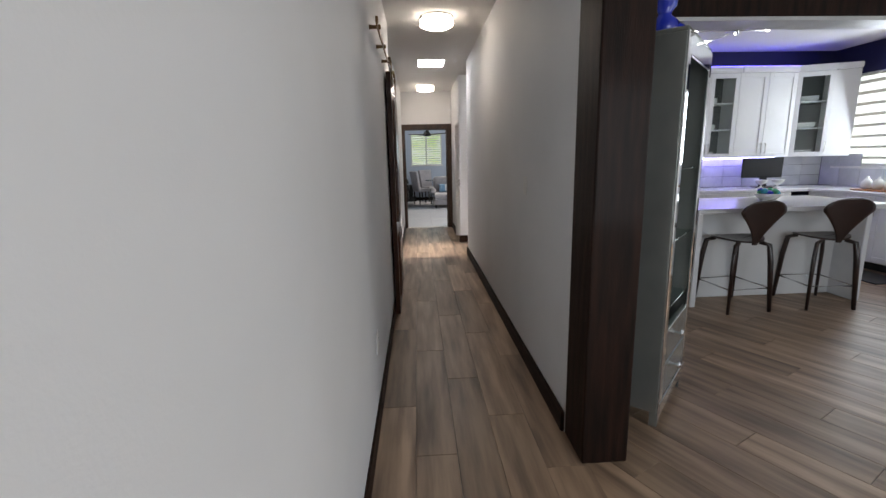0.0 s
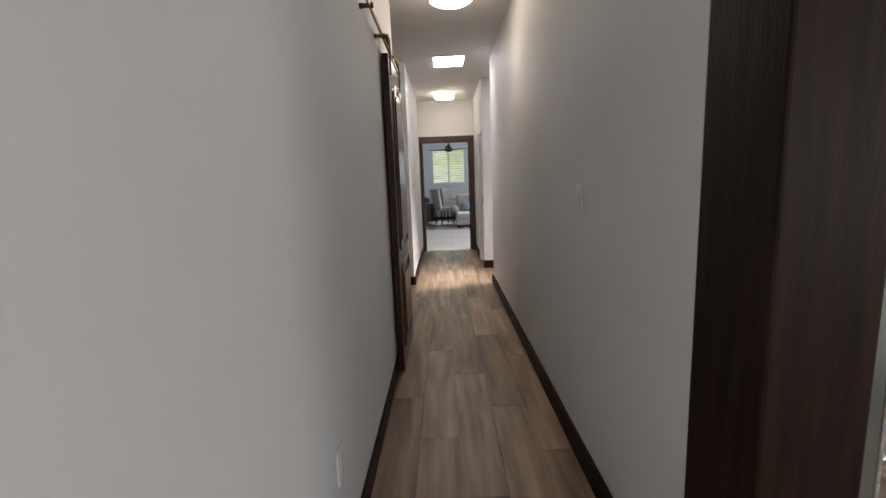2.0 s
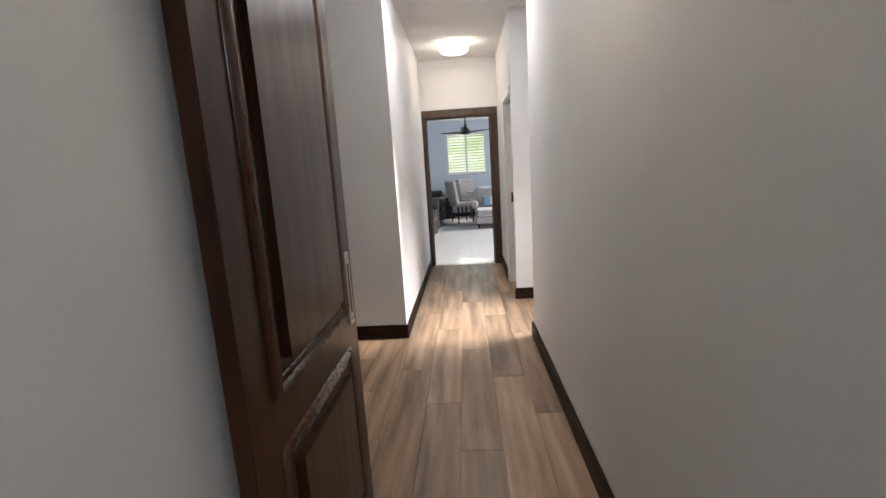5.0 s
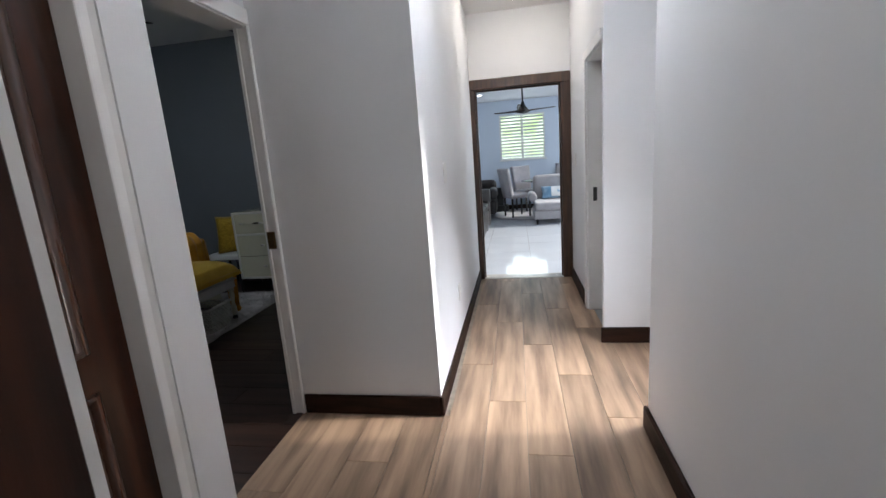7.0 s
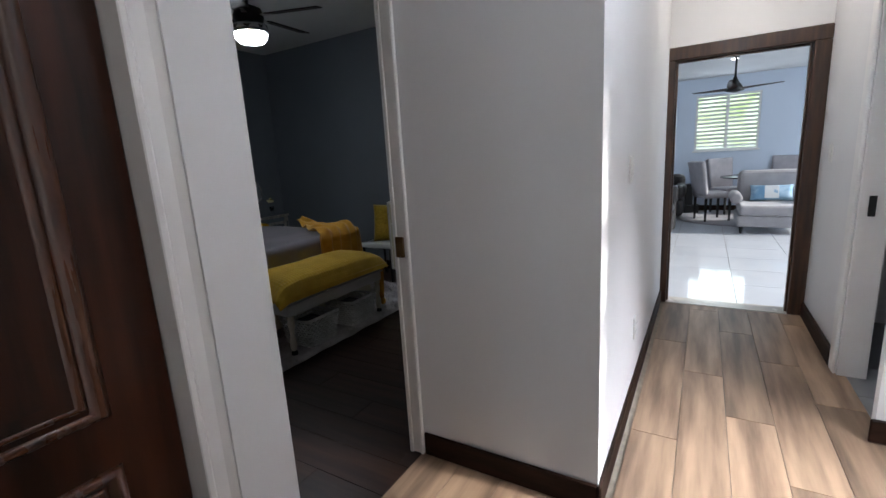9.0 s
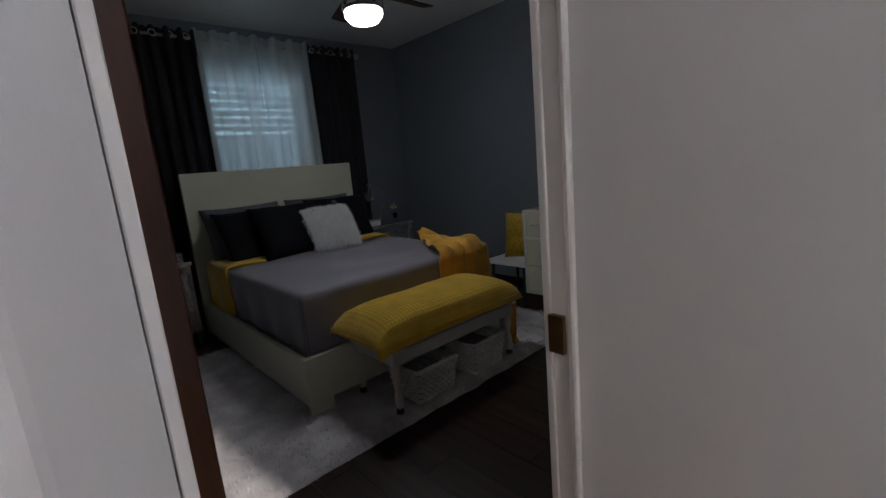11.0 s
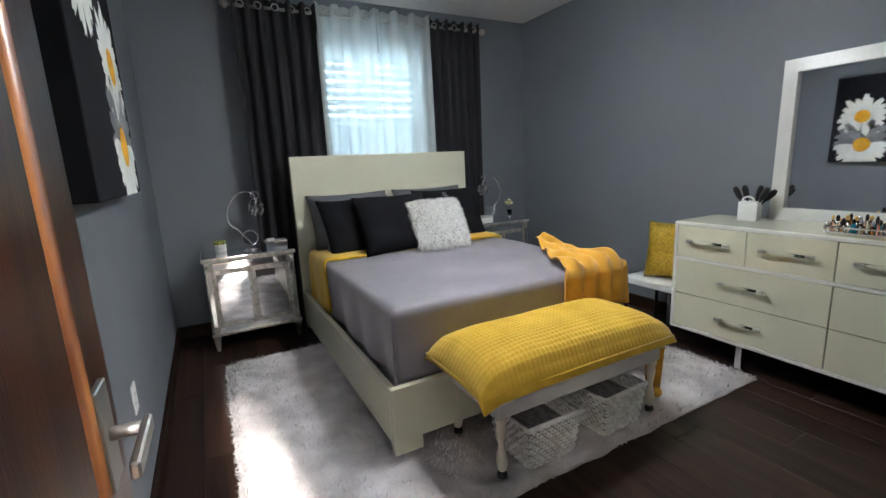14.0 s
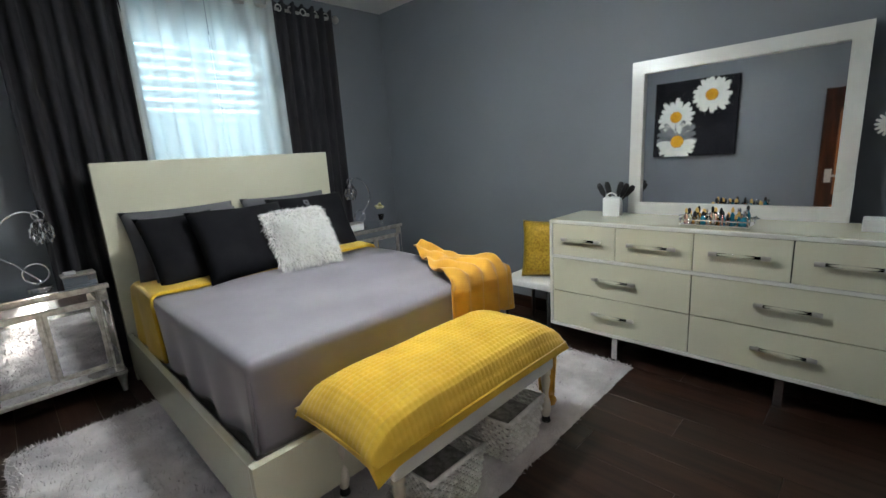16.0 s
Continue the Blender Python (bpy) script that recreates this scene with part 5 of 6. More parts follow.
for z0 in (0.17, 0.36):
    dr = box("drawer", (0.05, -0.010, z0), (w - 0.05, 0.02, z0 + 0.18), GREYMIR, dc, 0.004)
    lathe("knob", [(0.006, 0), (0.006, 0.012), (0.018, 0.02), (0.020, 0.028), (0.010, 0.036)], CHROME, dr, seg=14, m=Matrix.Translation((w / 2, -0.010, z0 + 0.09)) @ pose(0, 0, 0, 90))
for x in (0.02, w - 0.06):
    for y in (0.0, d - 0.05):
        prism("leg", [(x, 0.09), (x + 0.04, 0.09), (x + 0.03, 0.0), (x + 0.01, 0.0)], y, y + 0.04, GREYMIR, dc)
for z, n in ((0.628, 4), (0.988, 3), (0.548, 3)):
    st = thing("plate_stack", (0, 0, 0), 0, "short stack of white plates on a shelf", "plates", group="stacked plates")
    st.matrix_basis = pose(1.306, 2.955, 0, 0, 0, 48) @ pose(0.22, 0.15, z)
    for k in range(n):
        lathe("plate", [(0.05, 0.0), (0.085, 0.006), (0.10, 0.012), (0.098, 0.014), (0.05, 0.006)], CHINA, st, (0, 0, k * 0.010), 20)
bv = thing("glass_bottle", (0, 0, 0), 0, "cobalt blue glass decanter on the cabinet", "vase")
bv.matrix_basis = pose(1.306, 2.955, h + 0.02, 0, 0, 48) @ pose(0.13, 0.13, 0)
lathe("bottle", [(0.05, 0), (0.062, 0.015), (0.062, 0.06), (0.035, 0.085), (0.028, 0.10), (0.05, 0.125), (0.055, 0.26), (0.03, 0.34), (0.02, 0.42)], BLUEG, bv, seg=24)
bb = thing("glass_bottle", (0, 0, 0), 0, "small cobalt blue glass bulb bottle", "vase")
bb.matrix_basis = pose(1.306, 2.955, h + 0.02, 0, 0, 48) @ pose(0.26, 0.10, 0)
lathe("bottle", [(0.02, 0), (0.04, 0.015), (0.045, 0.04), (0.035, 0.065), (0.012, 0.08)], BLUEG, bb, seg=20)

isl = thing("kitchen_island", (2.62, 4.75, 0), 0, "white quartz waterfall kitchen island", "island")
box("waterfall_side", (0, 0, 0), (0.05, 0.95, 0.88), QUARTZ, isl, 0.004)
box("waterfall_side", (1.62, 0, 0), (1.67, 0.95, 0.88), QUARTZ, isl, 0.004)
box("worktop", (-0.002, -0.002, 0.88), (1.90, 0.97, 0.925), QUARTZ, isl, 0.004)
box("front_panel", (0.05, 0.28, 0.0), (1.62, 0.90, 0.88), CABW, isl, 0.003)


def handle_bar(parent, x, y, z, ln_=0.13, vertical=True):
    a, b = ((x, y - 0.03, z), (x, y - 0.03, z + ln_)) if vertical else ((x, y - 0.03, z), (x + ln_, y - 0.03, z))
    hb = tube("handle", [a, b], 0.006, NICKEL, parent, 8)
    for p in (a, b):
        tube("post", [p, (p[0], y, p[2])], 0.005, NICKEL, hb, 6)


def shaker(parent, x0, x1, z0, z1, y=0.0, glassy=False, hside=1, name="door", vertical=True):
    """A framed front on the plane y, facing -y."""
    dd = box(name, (x0 + 0.002, y - 0.018, z0 + 0.002), (x0 + 0.062, y, z1 - 0.002), CABW, parent, 0.002)
    box("stile", (x1 - 0.062, y - 0.018, z0 + 0.002), (x1 - 0.002, y, z1 - 0.002), CABW, dd, 0.002)
    box("rail", (x0 + 0.062, y - 0.018, z0 + 0.002), (x1 - 0.062, y, z0 + 0.062), CABW, dd, 0.002)
    box("rail", (x0 + 0.062, y - 0.018, z1 - 0.062), (x1 - 0.062, y, z1 - 0.002), CABW, dd, 0.002)
    if glassy:
        pn = box("pane", (x0 + 0.058, y - 0.010, z0 + 0.058), (x1 - 0.058, y - 0.006, z1 - 0.058), PANE, dd, 0)
        pn.visible_shadow = False
    else:
        box("panel", (x0 + 0.058, y - 0.008, z0 + 0.058), (x1 - 0.058, y, z1 - 0.058), CABW, dd, 0.001)
    if vertical:
        handle_bar(dd, x1 - 0.03 if hside > 0 else x0 + 0.03, y - 0.018, z0 + 0.06 if z0 > 1 else z1 - 0.22)
    else:
        handle_bar(dd, (x0 + x1) / 2 - 0.065, y - 0.018, (z0 + z1) / 2, vertical=False)
    return dd


def dishes(at, n, rad, label):
    t = thing("dish_stack", at, 0, label, "dishes", group="dishes in the glass cabinets")
    for k in range(n):
        lathe("dish", [(rad * 0.5, 0), (rad * 0.95, 0.02), (rad, 0.03), (rad * 0.96, 0.03), (rad * 0.5, 0.008)], CHINA, t, (0, 0, 0.014 * k), 18)
    return t


DARKIN = surf("grey_cabinet_interior", (0.10, 0.11, 0.11), None, 3, 0.6)
UY, UZ0, UZ1 = 6.96, 1.345, 2.46
for x0, x1, gl in ((3.67, 4.48, True), (4.48, 5.29, False), (2.86, 3.67, False)):
    uc = thing("wall_cabinet", (x0, UY, 0), 0, "white shaker wall cabinet with glass doors" if gl else "white shaker wall cabinet with two doors", "cabinet", group="kitchen wall cabinets")
    W = x1 - x0
    for nm, lo, hi in (("side", (0, 0, UZ0), (0.018, 0.32, UZ1)), ("side", (W - 0.018, 0, UZ0), (W, 0.32, UZ1)), ("base", (0.018, 0, UZ0), (W - 0.018, 0.32, UZ0 + 0.018)), ("top", (0.018, 0, UZ1 - 0.018), (W - 0.018, 0.32, UZ1)), ("back", (0.018, 0.30, UZ0 + 0.018), (W - 0.018, 0.318, UZ1 - 0.018))):
        box(nm, lo, hi, CABW if nm != "back" else DARKIN, uc, 0.001)
    if gl:
        for z in (1.72, 2.07):
            box("shelf", (0.018, 0.03, z), (W - 0.018, 0.30, z + 0.012), CABW, uc, 0.001)
            dishes((x0 + 0.2, UY + 0.16, z + 0.012), 5, 0.09, "stack of white dishes behind glass")
            dishes((x0 + 0.54, UY + 0.16, z + 0.012), 4, 0.08, "stack of white dishes behind glass")
        dishes((x0 + 0.54, UY + 0.16, UZ0 + 0.018), 4, 0.09, "stack of white dishes behind glass")
    shaker(uc, 0, W / 2, UZ0, UZ1, 0.0, gl, 1)
    shaker(uc, W / 2, W, UZ0, UZ1, 0.0, gl, -1)
    box("crown", (0, -0.05, UZ1), (W, 0.0, UZ1 + 0.08), CABW, uc, 0.02, seg=2)
# diagonal corner cabinet
cc = thing("corner_cabinet", (5.29, UY, 0), -24, "white diagonal corner cabinet with a glass door", "cabinet")
W = 0.42
for nm, lo, hi in (("side", (0, 0, UZ0), (0.018, 0.26, UZ1)), ("side", (W - 0.018, 0, UZ0), (W, 0.30, UZ1)), ("base", (0.018, 0, UZ0), (W - 0.018, 0.30, UZ0 + 0.018)), ("top", (0.018, 0, UZ1 - 0.018), (W - 0.018, 0.3, UZ1)), ("back", (0.018, 0.28, UZ0 + 0.018), (W - 0.018, 0.298, UZ1 - 0.018)), ("crown", (0, -0.05, UZ1), (W, 0.0, UZ1 + 0.08)), ("shelf", (0.018, 0.03, 1.72), (W - 0.018, 0.28, 1.732)), ("shelf", (0.018, 0.03, 2.07), (W - 0.018, 0.28, 2.082))):
    box(nm, lo, hi, CABW if nm != "back" else DARKIN, cc, 0.002)
shaker(cc, 0, W, UZ0, UZ1, 0.0, True, 1)
box("end_panel", (W, 0.0, UZ0), (W + 0.27, 0.24, UZ1), CABW, cc, 0.003)
box("end_crown", (W, -0.05, UZ1), (W + 0.27, 0.0, UZ1 + 0.08), CABW, cc, 0.02, seg=2)
for z in (UZ0 + 0.018, 1.732, 2.082):
    ds = dishes((0, 0, 0), 4, 0.11, "white bowls stacked behind glass")
    ds.matrix_basis = pose(5.29, UY, 0, 0, 0, -24) @ pose(W / 2, 0.15, z)
led = tagged(box("led_strip", (2.8, UY + 0.05, UZ1 + 0.085), (5.7, UY + 0.07, UZ1 + 0.10), BLUELED, bev=0), "blue led strip glowing above the wall cabinets", "led strip")
ld2 = tagged(box("led_strip", (2.8, UY + 0.22, UZ0 - 0.014), (5.29, UY + 0.235, UZ0 - 0.002), glow("violet_led", (0.36, 0.32, 1.0), 30.0), bev=0), "violet led strip under the wall cabinets", "led strip")
# base cabinets and worktops
for k, x0 in enumerate((2.8, 3.4, 4.0, 4.6)):
    bc_ = thing("base_cabinet", (x0, 6.72, 0), 0, "white shaker base cabinet with drawer and door", "cabinet", group="kitchen base cabinets")
    box("body", (0, 0, 0.10), (0.60, 0.55, 0.88), CABW, bc_, 0.002)
    box("toe_kick", (0, 0.06, 0), (0.60, 0.10, 0.10), BLACKM, bc_, 0)
    shaker(bc_, 0, 0.60, 0.68, 0.875, 0.0, name="drawer", vertical=False)
    shaker(bc_, 0, 0.60, 0.11, 0.675, 0.0)
for k in range(4):
    bc_ = thing("base_cabinet", (5.46, 6.70 - 0.6 * k, 0), -90, "white shaker base cabinet under the window", "cabinet", group="kitchen base cabinets")
    box("body", (0, 0, 0.10), (0.60, 0.60, 0.88), CABW, bc_, 0.002)
    box("toe_kick", (0, 0.06, 0), (0.60, 0.10, 0.10), BLACKM, bc_, 0)
    shaker(bc_, 0, 0.30, 0.11, 0.875, 0.0, hside=1)
    shaker(bc_, 0.30, 0.60, 0.11, 0.875, 0.0, hside=-1)
wt = tagged(new("worktop"), "white quartz worktop round the kitchen corner", "worktop")
box("run", (2.8, 6.69, 0.88), (6.1, 7.28, 0.92), QUARTZ, wt, 0.004)
box("run", (5.43, 4.2, 0.88), (6.1, 6.69, 0.92), QUARTZ, wt, 0.004)
mat_ = tagged(box("floor_mat", (4.95, 5.2, 0.001), (5.38, 6.2, 0.012), BLACKM, bev=0.004), "black kitchen floor mat by the cabinets", "mat")
mon = thing("monitor", (5.02, 7.0, 0.92), -8, "small black screen hanging over the worktop", "monitor")
box("screen", (-0.30, 0, 0.14), (0.24, 0.03, 0.42), BLACKM, mon, 0.006)
box("stand", (-0.05, 0.01, 0.01), (0.05, 0.03, 0.14), BLACKM, mon, 0.004)
box("foot", (-0.12, -0.04, 0), (0.12, 0.10, 0.012), BLACKM, mon, 0.004)
for x in (4.86, 5.10):
    gb = thing("goblet", (x, 6.84, 0.92), 0, "white footed china bowl on the worktop", "bowl", group="white footed bowls")
    lathe("bowl", [(0.05, 0), (0.045, 0.01), (0.012, 0.02), (0.012, 0.05), (0.05, 0.07), (0.085, 0.12), (0.08, 0.12), (0.04, 0.075)], CHINA, gb, seg=20)
fb = thing("fruit_bowl", (4.45, 6.5, 0.0), 0, "white bowl holding glossy blue and green ornaments", "bowl")
fb.location = (3.75, 5.35, 0.925)
lathe("bowl", [(0.06, 0), (0.09, 0.02), (0.13, 0.07), (0.125, 0.072), (0.08, 0.03)], CHINA, fb, seg=22)
rng = random.Random(3)
for k in range(9):
    a = 0.7 * k
    lathe("ornament", [(0.008, -0.03), (0.03, -0.015), (0.034, 0.0), (0.03, 0.015), (0.008, 0.03)], (BLUEG, surf("green_ornament", (0.05, 0.35, 0.2), None, 5, 0.2), surf("aqua_ornament", (0.05, 0.35, 0.5), None, 5, 0.2))[k % 3], fb, seg=12, m=Matrix.Translation((0.07 * math.cos(a) * (k > 0), 0.07 * math.sin(a) * (k > 0), 0.075 + (k % 2) * 0.02)))
ts = thing("tea_set", (5.72, 6.05, 0.92), 0, "white china jars on a wooden tray", "tray")
box("tray", (-0.14, -0.22, 0), (0.14, 0.22, 0.02), MOULDLIT, ts, 0.006)
for k in range(3):
    lathe("jar", [(0.04, 0.02), (0.06, 0.04), (0.06, 0.10), (0.03, 0.14), (0.012, 0.15), (0.015, 0.17)], CHINA, ts, (0, -0.14 + 0.14 * k, 0), 18)
bs_ = tagged(new("backsplash"), "pale marble tile backsplash in violet light", "backsplash", kind="structure")
for i in range(11):
    for j in range(3):
        box("tile", (2.8 + i * 0.30, 7.268, 0.925 + j * 0.15), (3.096 + i * 0.30, 7.28, 1.071 + j * 0.15), MARBLE, bs_, 0.002)
for i in range(10):
    box("tile", (6.088, 4.26 + i * 0.3, 0.925), (6.1, 4.556 + i * 0.3, 1.19 if i < 8 else 1.37), MARBLE, bs_, 0.002)

# chandelier
cl = thing("chandelier", (3.34, 5.5, HK), 0, "chrome branching chandelier with small lit bulbs", "chandelier")
lathe("canopy", [(0.02, -0.03), (0.06, -0.02), (0.065, 0.0)], CHROME, cl, seg=18)
tube("stem", [(0, 0, -0.02), (0, 0, -0.22)], 0.010, CHROME, cl, 8)
for k in range(8):
    a = math.radians(45 * k + 12)
    zz = -0.20 + 0.04 * math.sin(2.3 * k)
    e = (0.36 * math.cos(a), 0.36 * math.sin(a), zz + 0.03)
    ar = tube("arm", [(0, 0, -0.19), e], 0.005, CHROME, cl, 6)
    lathe("bulb", [(0.006, 0), (0.014, 0.015), (0.012, 0.04), (0.003, 0.055)], BULB, ar, seg=10, m=Matrix.Translation(e) @ pose(0, 0, 0, 0, 80, math.degrees(a)))
kp = tagged(box("ceiling_panel_light", (4.3, 5.4, HK - 0.012), (4.9, 5.8, HK - 0.002), glow("kitchen_panel", (1.0, 0.97, 0.92), 6.0), bev=0), "square glowing kitchen ceiling panel", "ceiling light")


def bar_stool(at, turn):
    """Bentwood stool; local -y is its back."""
    t = thing("bar_stool", at, turn, "dark espresso bentwood bar stool with a fan-shaped back", "bar stool", group="island bar stools")

    def seat(u, v):
        a, r = 2 * math.pi * u, v
        rx, ry = 0.215, 0.20
        return (rx * r * math.cos(a), ry * r * math.sin(a), 0.655 - 0.02 * (1 - r * r) + 0.012 * r * r * math.cos(2 * a))
    sheet("seat", seat, 28, 6, STOOLW, t, 0.014)

    def back(u, v):
        half = 0.022 + 0.19 * min(1.0, (v / 0.72)) ** 1.5 if v < 0.72 else 0.212 * max(0.0, 1 - ((v - 0.72) / 0.29) ** 2.2) ** 0.5
        x = (2 * u - 1) * half
        return (x, -0.20 - 0.10 * v + 0.35 * x * x, 0.62 + 0.40 * v)
    sheet("backrest", back, 12, 24, STOOLW, t, 0.010)
    for sx in (-1, 1):
        tube("leg", [(sx * 0.10, -0.15, 0.632), (sx * 0.165, -0.185, 0.61), (sx * 0.185, -0.20, 0.45), (sx * 0.205, -0.225, 0.0)], [0.013, 0.016, 0.017, 0.012], STOOLW, t, 8, flat=1.4)
        tube("leg", [(sx * 0.10, 0.14, 0.632), (sx * 0.165, 0.175, 0.61), (sx * 0.185, 0.19, 0.45), (sx * 0.205, 0.215, 0.0)], [0.013, 0.016, 0.017, 0.012], STOOLW, t, 8, flat=1.4)
    tube("footrest", [(0.196 * sx, 0.208 * sy, 0.22) for sx, sy in ((-1, -1), (1, -1), (1, 1), (-1, 1))], 0.006, CHROME, t, 8, True)
    return t


s1 = bar_stool((3.02, 4.77, 0), 4)
copy_thing(s1, pose(3.82, 4.76, 0, 0, 0, -6))

# ---- living room ----
SOFAD = surf("black_tufted_leather", (0.018, 0.014, 0.014), (0.010, 0.008, 0.008), 5, 0.35, bump=0.1, fine=80)
CHAISE = surf("grey_velvet", (0.36, 0.34, 0.35), (0.30, 0.285, 0.295), 5, 0.7, bump=0.1, sheen=0.3)
CUSHB = surf("blue_print_cushion", (0.16, 0.30, 0.45), (0.42, 0.55, 0.66), 6, 0.7, bump=0.1)
SEATV = surf("pale_velvet_chair", (0.46, 0.43, 0.45), (0.38, 0.36, 0.38), 6, 0.7, bump=0.1, sheen=0.2)
sf = thing("sofa", (-0.68, 12.5, 0), 0, "black tufted leather chesterfield sofa", "sofa")
box("base", (-0.45, -1.05, 0.10), (0.42, 1.05, 0.40), SOFAD, sf, 0.05, seg=3)
box("backrest", (-0.50, -1.05, 0.40), (-0.25, 1.05, 0.80), SOFAD, sf, 0.10, seg=4)
for s in (-1, 1):
    bm = add_box(bmesh.new(), (-0.45, min(s * 0.85, s * 1.08), 0.10), (0.44, max(s * 0.85, s * 1.08), 0.62), 0.05, 3)
    ar = part("arm", bm, SOFAD, sf)
    lathe("arm_roll", [(0.10, -0.45), (0.13, -0.44), (0.13, 0.44), (0.10, 0.455)], SOFAD, ar, seg=20, m=Matrix.Translation((0, s * 0.96, 0.64)) @ pose(0, 0, 0, 0, 90))
    for x in (-0.38, 0.36):
        lathe("foot", [(0.02, 0), (0.035, 0.10)], BLACKM, sf, (x, s * 0.98, 0), 10)
for k in range(3):
    box("seat_cushion", (-0.25, -0.84 + 0.565 * k, 0.40), (0.42, -0.285 + 0.565 * k, 0.54), SOFAD, sf, 0.05, seg=3)
s2 = thing("armchair", (-0.62, 15.3, 0), 0, "black tufted leather armchair by the window wall", "armchair")
box("base", (-0.42, -0.42, 0.10), (0.42, 0.42, 0.42), SOFAD, s2, 0.06, seg=3)
box("backrest", (-0.42, 0.22, 0.42), (0.42, 0.46, 0.82), SOFAD, s2, 0.10, seg=3)
for s in (-1, 1):
    box("arm", (min(s * 0.26, s * 0.45), -0.42, 0.42), (max(s * 0.26, s * 0.45), 0.30, 0.66), SOFAD, s2, 0.08, seg=3)
sp = thing("speaker", (-0.18, 16.25, 0), 0, "black floor speaker on a low stand", "speaker")
box("cabinet", (-0.11, -0.12, 0.16), (0.11, 0.12, 0.58), BLACKM, sp, 0.01)
box("plinth", (-0.22, -0.16, 0), (0.22, 0.16, 0.16), BLACKM, sp, 0.01)

cs = thing("chaise", (1.02, 14.35, 0), 0, "grey velvet chaise armchair with rolled arms", "armchair")
box("base", (-0.46, -0.50, 0.10), (0.46, 0.42, 0.27), CHAISE, cs, 0.03, seg=2)
box("seat_cushion", (-0.44, -0.52, 0.27), (0.44, 0.30, 0.42), CHAISE, cs, 0.05, seg=3)
box("backrest", (-0.44, 0.25, 0.27), (0.44, 0.45, 0.90), CHAISE, cs, 0.08, seg=3)
for s in (-1, 1):
    bm = add_lathe(bmesh.new(), [(0.06, -0.30), (0.085, -0.29), (0.085, 0.29), (0.06, 0.30)], 16, Matrix.Translation((s * 0.47, 0.12, 0.50)) @ pose(0, 0, 0, 90))
    part("rolled_arm", bm, CHAISE, cs, smooth=True)
    for y in (-0.44, 0.36):
        lathe("foot", [(0.015, 0), (0.028, 0.10)], BLACKM, cs, (s * 0.40, y, 0), 10)
cp = thing("cushion", (0, 0, 0), 0, "blue printed cushion on the chaise", "cushion")
pillow("cover", 0.56, 0.26, 0.12, Matrix.Translation((1.02, 14.50, 0.55)) @ pose(0, 0, 0, 68), CUSHB, cp)
box("motif", (-0.09, -0.10, 0.056), (0.09, 0.10, 0.062), CHINA, cp, 0.002, "pale printed square", m=Matrix.Translation((1.02, 14.50, 0.55)) @ pose(0, 0, 0, 68))
rg = thing("round_rug", (0.75, 15.6, 0), 0, "grey rug under the dining chairs", "rug")
lathe("rug_body", [(1.1, 0.001), (1.1, 0.012), (1.0, 0.014), (0.0, 0.014)], CHAISE, rg, seg=40)
dt = thing("dining_table", (0.98, 15.55, 0.014), 0, "dark dining table with a glass top", "table")
lathe("tabletop", [(0.62, 0.72), (0.63, 0.73), (0.62, 0.745)], surf("dark_glass_top", (0.05, 0.05, 0.055), None, 3, 0.08), dt, seg=40)
lathe("pedestal", [(0.25, 0.0), (0.24, 0.03), (0.06, 0.08), (0.05, 0.60), (0.18, 0.72)], BLACKM, dt, seg=20)


def dining_chair(at, turn):
    t = thing("dining_chair", at, turn, "pale grey tufted dining chair with dark legs", "dining chair", group="dining chairs round the table")
    box("seat", (-0.24, -0.24, 0.40), (0.24, 0.24, 0.50), SEATV, t, 0.04, seg=3)

    def bk(u, v):
        x = (2 * u - 1) * 0.25 * (0.9 + 0.12 * v)
        return (x, -0.22 - 0.10 * v - 0.05 * max(0, v - 0.8) * 5 * (v - 0.8) + 0.3 * x * x, 0.46 + 0.58 * v)
    sheet("backrest", bk, 10, 14, SEATV, t, 0.07)
    for i in range(3):
        for j in range(3):
            x = -0.14 + 0.14 * j
            lathe("button", [(0.012, 0), (0.008, 0.006)], SEATV, t, seg=8, m=Matrix.Translation((x, -0.20 - 0.10 * (0.3 + 0.25 * i), 0.62 + 0.14 * i)) @ pose(0, 0, 0, -90))
    for sx in (-0.2, 0.2):
        for sy in (-0.2, 0.2):
            prism("leg", [(sx - 0.02, 0.40), (sx + 0.02, 0.40), (sx + 0.012, 0.0), (sx - 0.012, 0.0)], sy - 0.015, sy + 0.015, BLACKM, t)
    return t


c1 = dining_chair((0.25, 15.2, 0.014), -65)
copy_thing(c1, pose(0.52, 16.15, 0.014, 0, 0, 215))
copy_thing(c1, pose(1.35, 16.2, 0.014, 0, 0, 160))
copy_thing(c1, pose(1.75, 15.2, 0.014, 0, 0, 70))
lf = thing("ceiling_fan", (0.42, 14.0, HL), 15, "dark bronze ceiling fan with three swept blades", "ceiling fan")
lathe("canopy", [(0.02, -0.08), (0.06, -0.03), (0.06, 0.0)], BLACKM, lf, seg=18)
tube("downrod", [(0, 0, -0.06), (0, 0, -0.34)], 0.014, BLACKM, lf, 10)
lathe("motor", [(0.03, -0.55), (0.12, -0.53), (0.09, -0.46), (0.045, -0.40), (0.02, -0.33)], BLACKM, lf, seg=24)
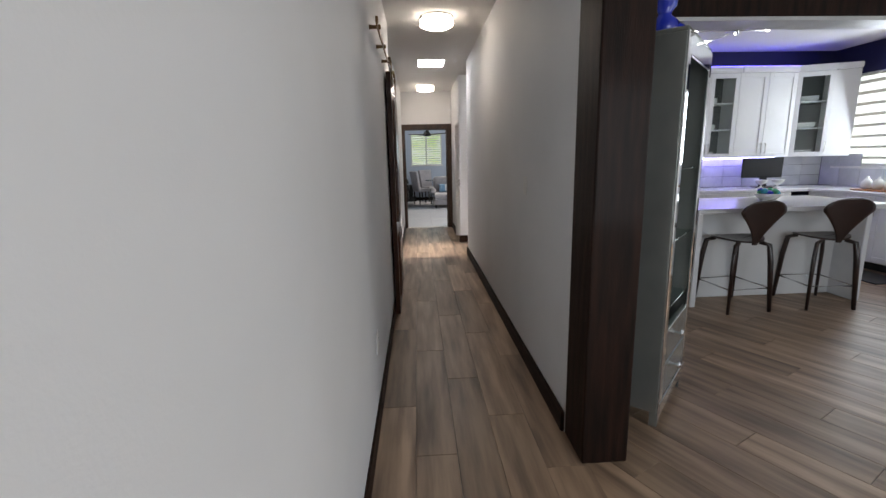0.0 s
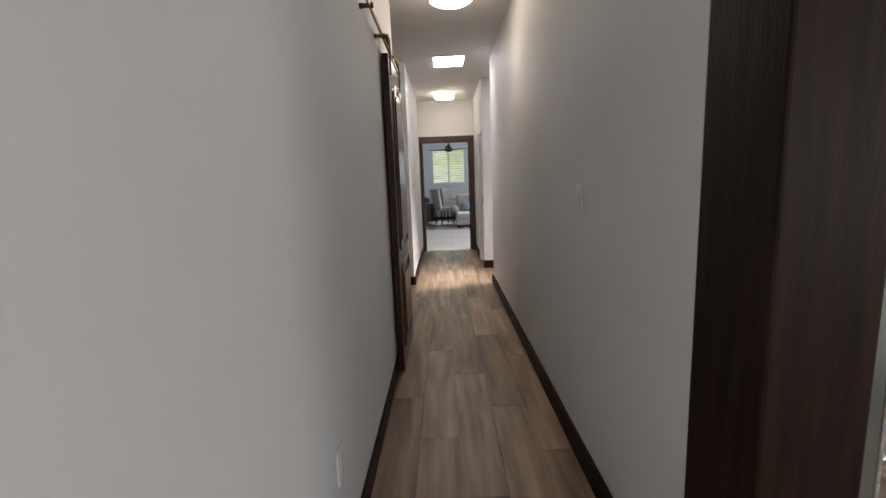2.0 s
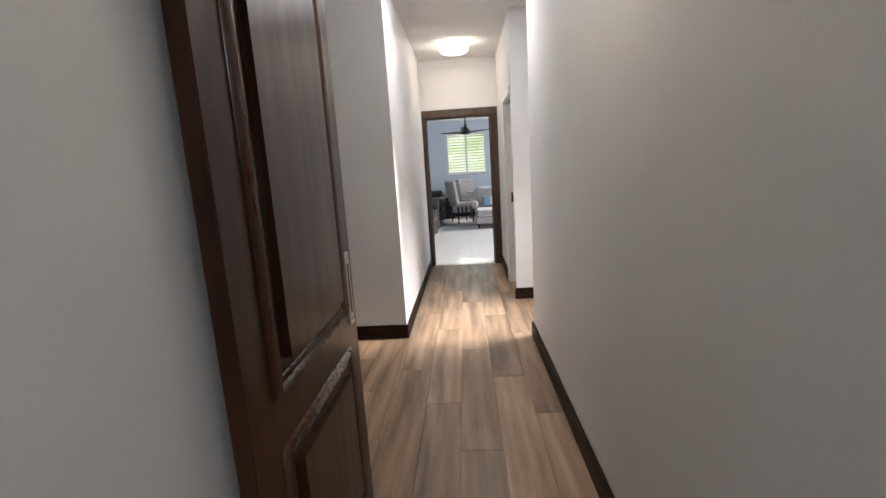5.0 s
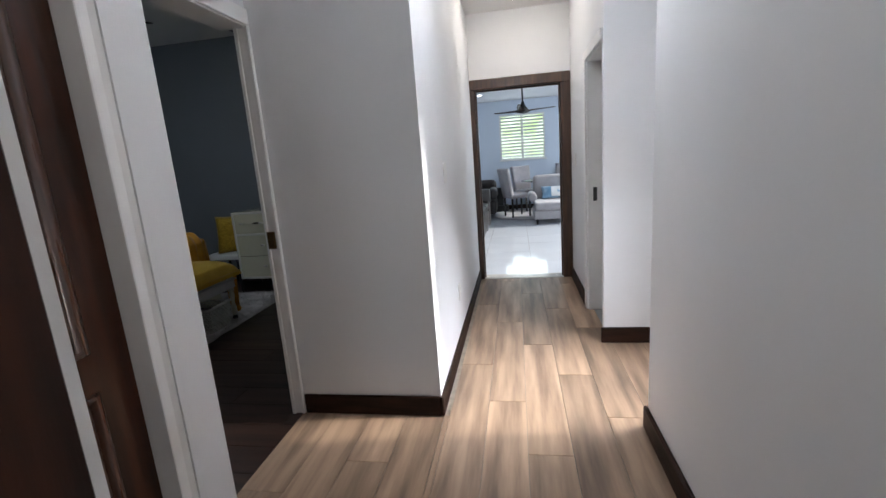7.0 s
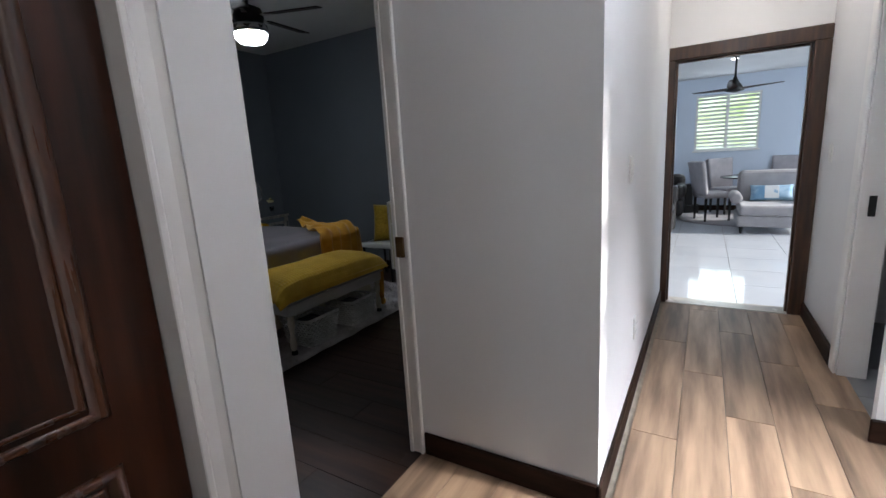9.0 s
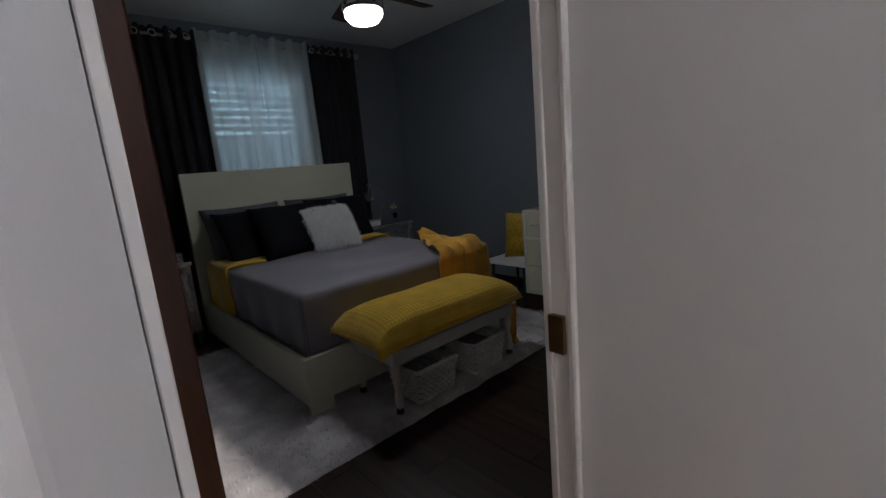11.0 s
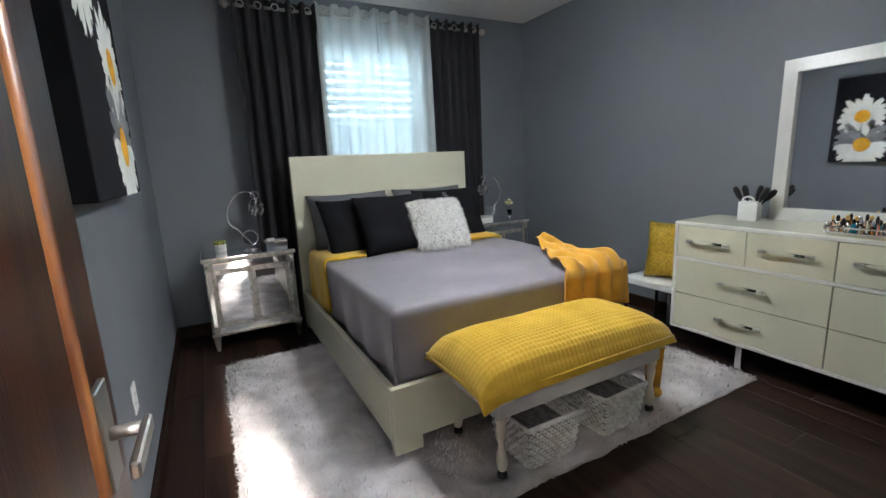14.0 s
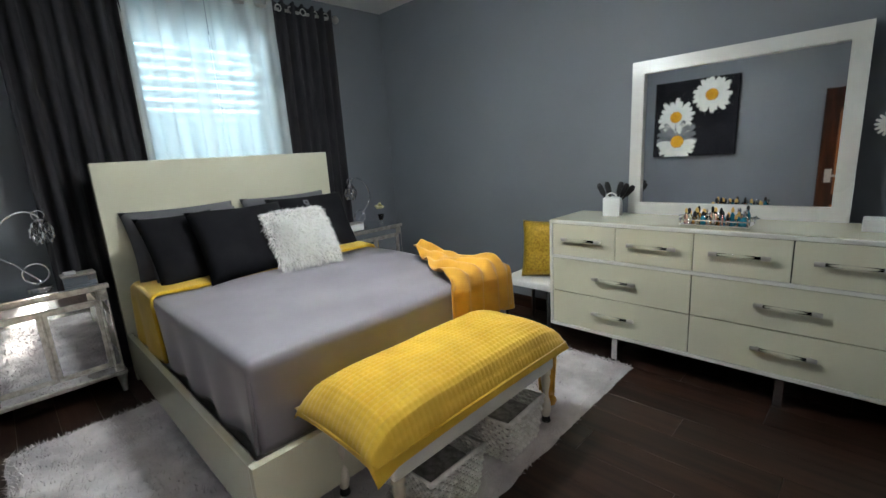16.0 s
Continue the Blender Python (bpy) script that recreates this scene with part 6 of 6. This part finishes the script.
for k in range(3):
    a = math.radians(120 * k)

    def blade(u, v):
        r = 0.06 + 0.60 * u
        wd = 0.13 * (1 - 0.75 * u)
        y = (v - 0.5) * wd + 0.10 * u * u
        z = -0.50 + 0.05 * u * (1 if k != 1 else 0.6) + 0.25 * (v - 0.5) * wd
        return (r * math.cos(a) - y * math.sin(a), r * math.sin(a) + y * math.cos(a), z)
    sheet("blade", blade, 14, 5, DARKWOOD, lf, 0.008)
for x, y in ((-0.45, 15.2), (1.5, 15.2), (0.45, 12.6), (0.42, 14.55)):
    rl = thing("recessed_light", (x, y, HL), 0, "small lit recessed ceiling light", "ceiling light", group="living room recessed lights")
    lathe("ring", [(0.06, -0.006), (0.065, 0.0)], TRIMW, rl, seg=20)
    lathe("lens", [(0.045, -0.008), (0.048, -0.006)], BULB, rl, seg=20)


# ---- floor pieces ----
def piece_mesh(name, material, lx, ly, lz=0.012, bev=0.0008):
    me = bpy.data.meshes.new(name)
    bm = add_box(bmesh.new(), (-lx / 2, -ly / 2, -lz), (lx / 2, ly / 2, 0), 0)
    top = [e for e in bm.edges if all(v.co.z > -0.001 for v in e.verts)]
    bmesh.ops.bevel(bm, geom=top, offset=bev, segments=1, affect="EDGES")
    bm.to_mesh(me)
    bm.free()
    me.materials.append(material)
    return me


def lay(parent, name, material, area_lo, area_hi, lx, ly, gap, along="y", shift=0.37, turn=0.0, keep=None, z=0.0):
    """Courses of pieces over a rectangle, cut at its edges; along: the way the long side runs."""
    cache = {}
    x0, y0, x1, y1 = *area_lo, *area_hi
    mid = Vector(((x0 + x1) / 2, (y0 + y1) / 2, 0))
    row, a = 0, (x0 if along == "y" else y0)
    a_end, b0, b1 = (x1, y0, y1) if along == "y" else (y1, x0, x1)
    wid, ln_ = (lx, ly)
    while a < a_end - 0.01:
        w = min(wid, a_end - a)
        b = b0 - ((row * shift) % 1.0) * ln_
        while b < b1 - 0.01:
            lo, hi = max(b, b0), min(b + ln_, b1)
            if hi - lo > 0.02:
                dims = (round(w - gap, 4), round(hi - lo - gap, 4))
                if dims not in cache:
                    cache[dims] = piece_mesh(name, material, *(dims if along == "y" else dims[::-1]))
                c = (a + w / 2, (lo + hi) / 2) if along == "y" else ((lo + hi) / 2, a + w / 2)
                p = Vector((*c, 0))
                if turn:
                    p = mid + Matrix.Rotation(radians(turn), 3, "Z") @ (p - mid)
                if keep is None or keep(p.x, p.y):
                    ob = new(name, cache[dims])
                    ob.parent = parent
                    ob.matrix_basis = pose(p.x, p.y, z, 0, 0, turn)
            b += ln_
        a += wid
        row += 1


hall_floor = tagged(new("floor_hall"), "brown wood-look porcelain plank floor", "floor", kind="structure")
lay(hall_floor, "plank", PLANK, (-0.15, -1.5), (0.865, 10.19), 0.203, 1.2, 0.0025, "y", 0.37)
lay(hall_floor, "plank", PLANK, (-0.99, 5.70), (-0.15, 7.505), 0.203, 1.2, 0.0025, "y", 0.41)
lay(hall_floor, "plank", PLANK, (0.865, 7.44), (1.6, 8.45), 0.203, 1.2, 0.0025, "y", 0.29)
kitchen_floor = tagged(new("floor_kitchen"), "brown wood-look porcelain planks laid diagonally", "floor", kind="structure")
lay(kitchen_floor, "plank", PLANK, (-1.0, -2.5), (8.0, 9.0), 0.203, 1.2, 0.0025, "y", 0.37, 28,
    keep=lambda x, y: 0.5 < x < 6.5 and -1.7 < y < 6.9, z=-0.003)
bath_floor = tagged(new("floor_bath"), "grey bathroom floor tiles", "floor", kind="structure")
lay(bath_floor, "tile", surf("grey_tile", (0.25, 0.26, 0.28), None, 4, 0.25, vary=0.04), (0.865, 8.50), (2.3, 10.19), 0.4, 0.4, 0.004)
bed_floor = tagged(new("floor_bedroom"), "dark reddish-brown laminate plank floor", "floor", kind="structure")
lay(bed_floor, "plank", DPLANK, (X0, Y0), (-0.99, Y1), 0.19, 1.2, 0.002, "x", 0.37)
living_floor = tagged(new("floor_living"), "polished white porcelain tile floor", "floor", kind="structure")
lay(living_floor, "tile", WTILE, (-2.6, 10.34), (4.0, 16.56), 0.6, 0.6, 0.003, "y", 0.0)
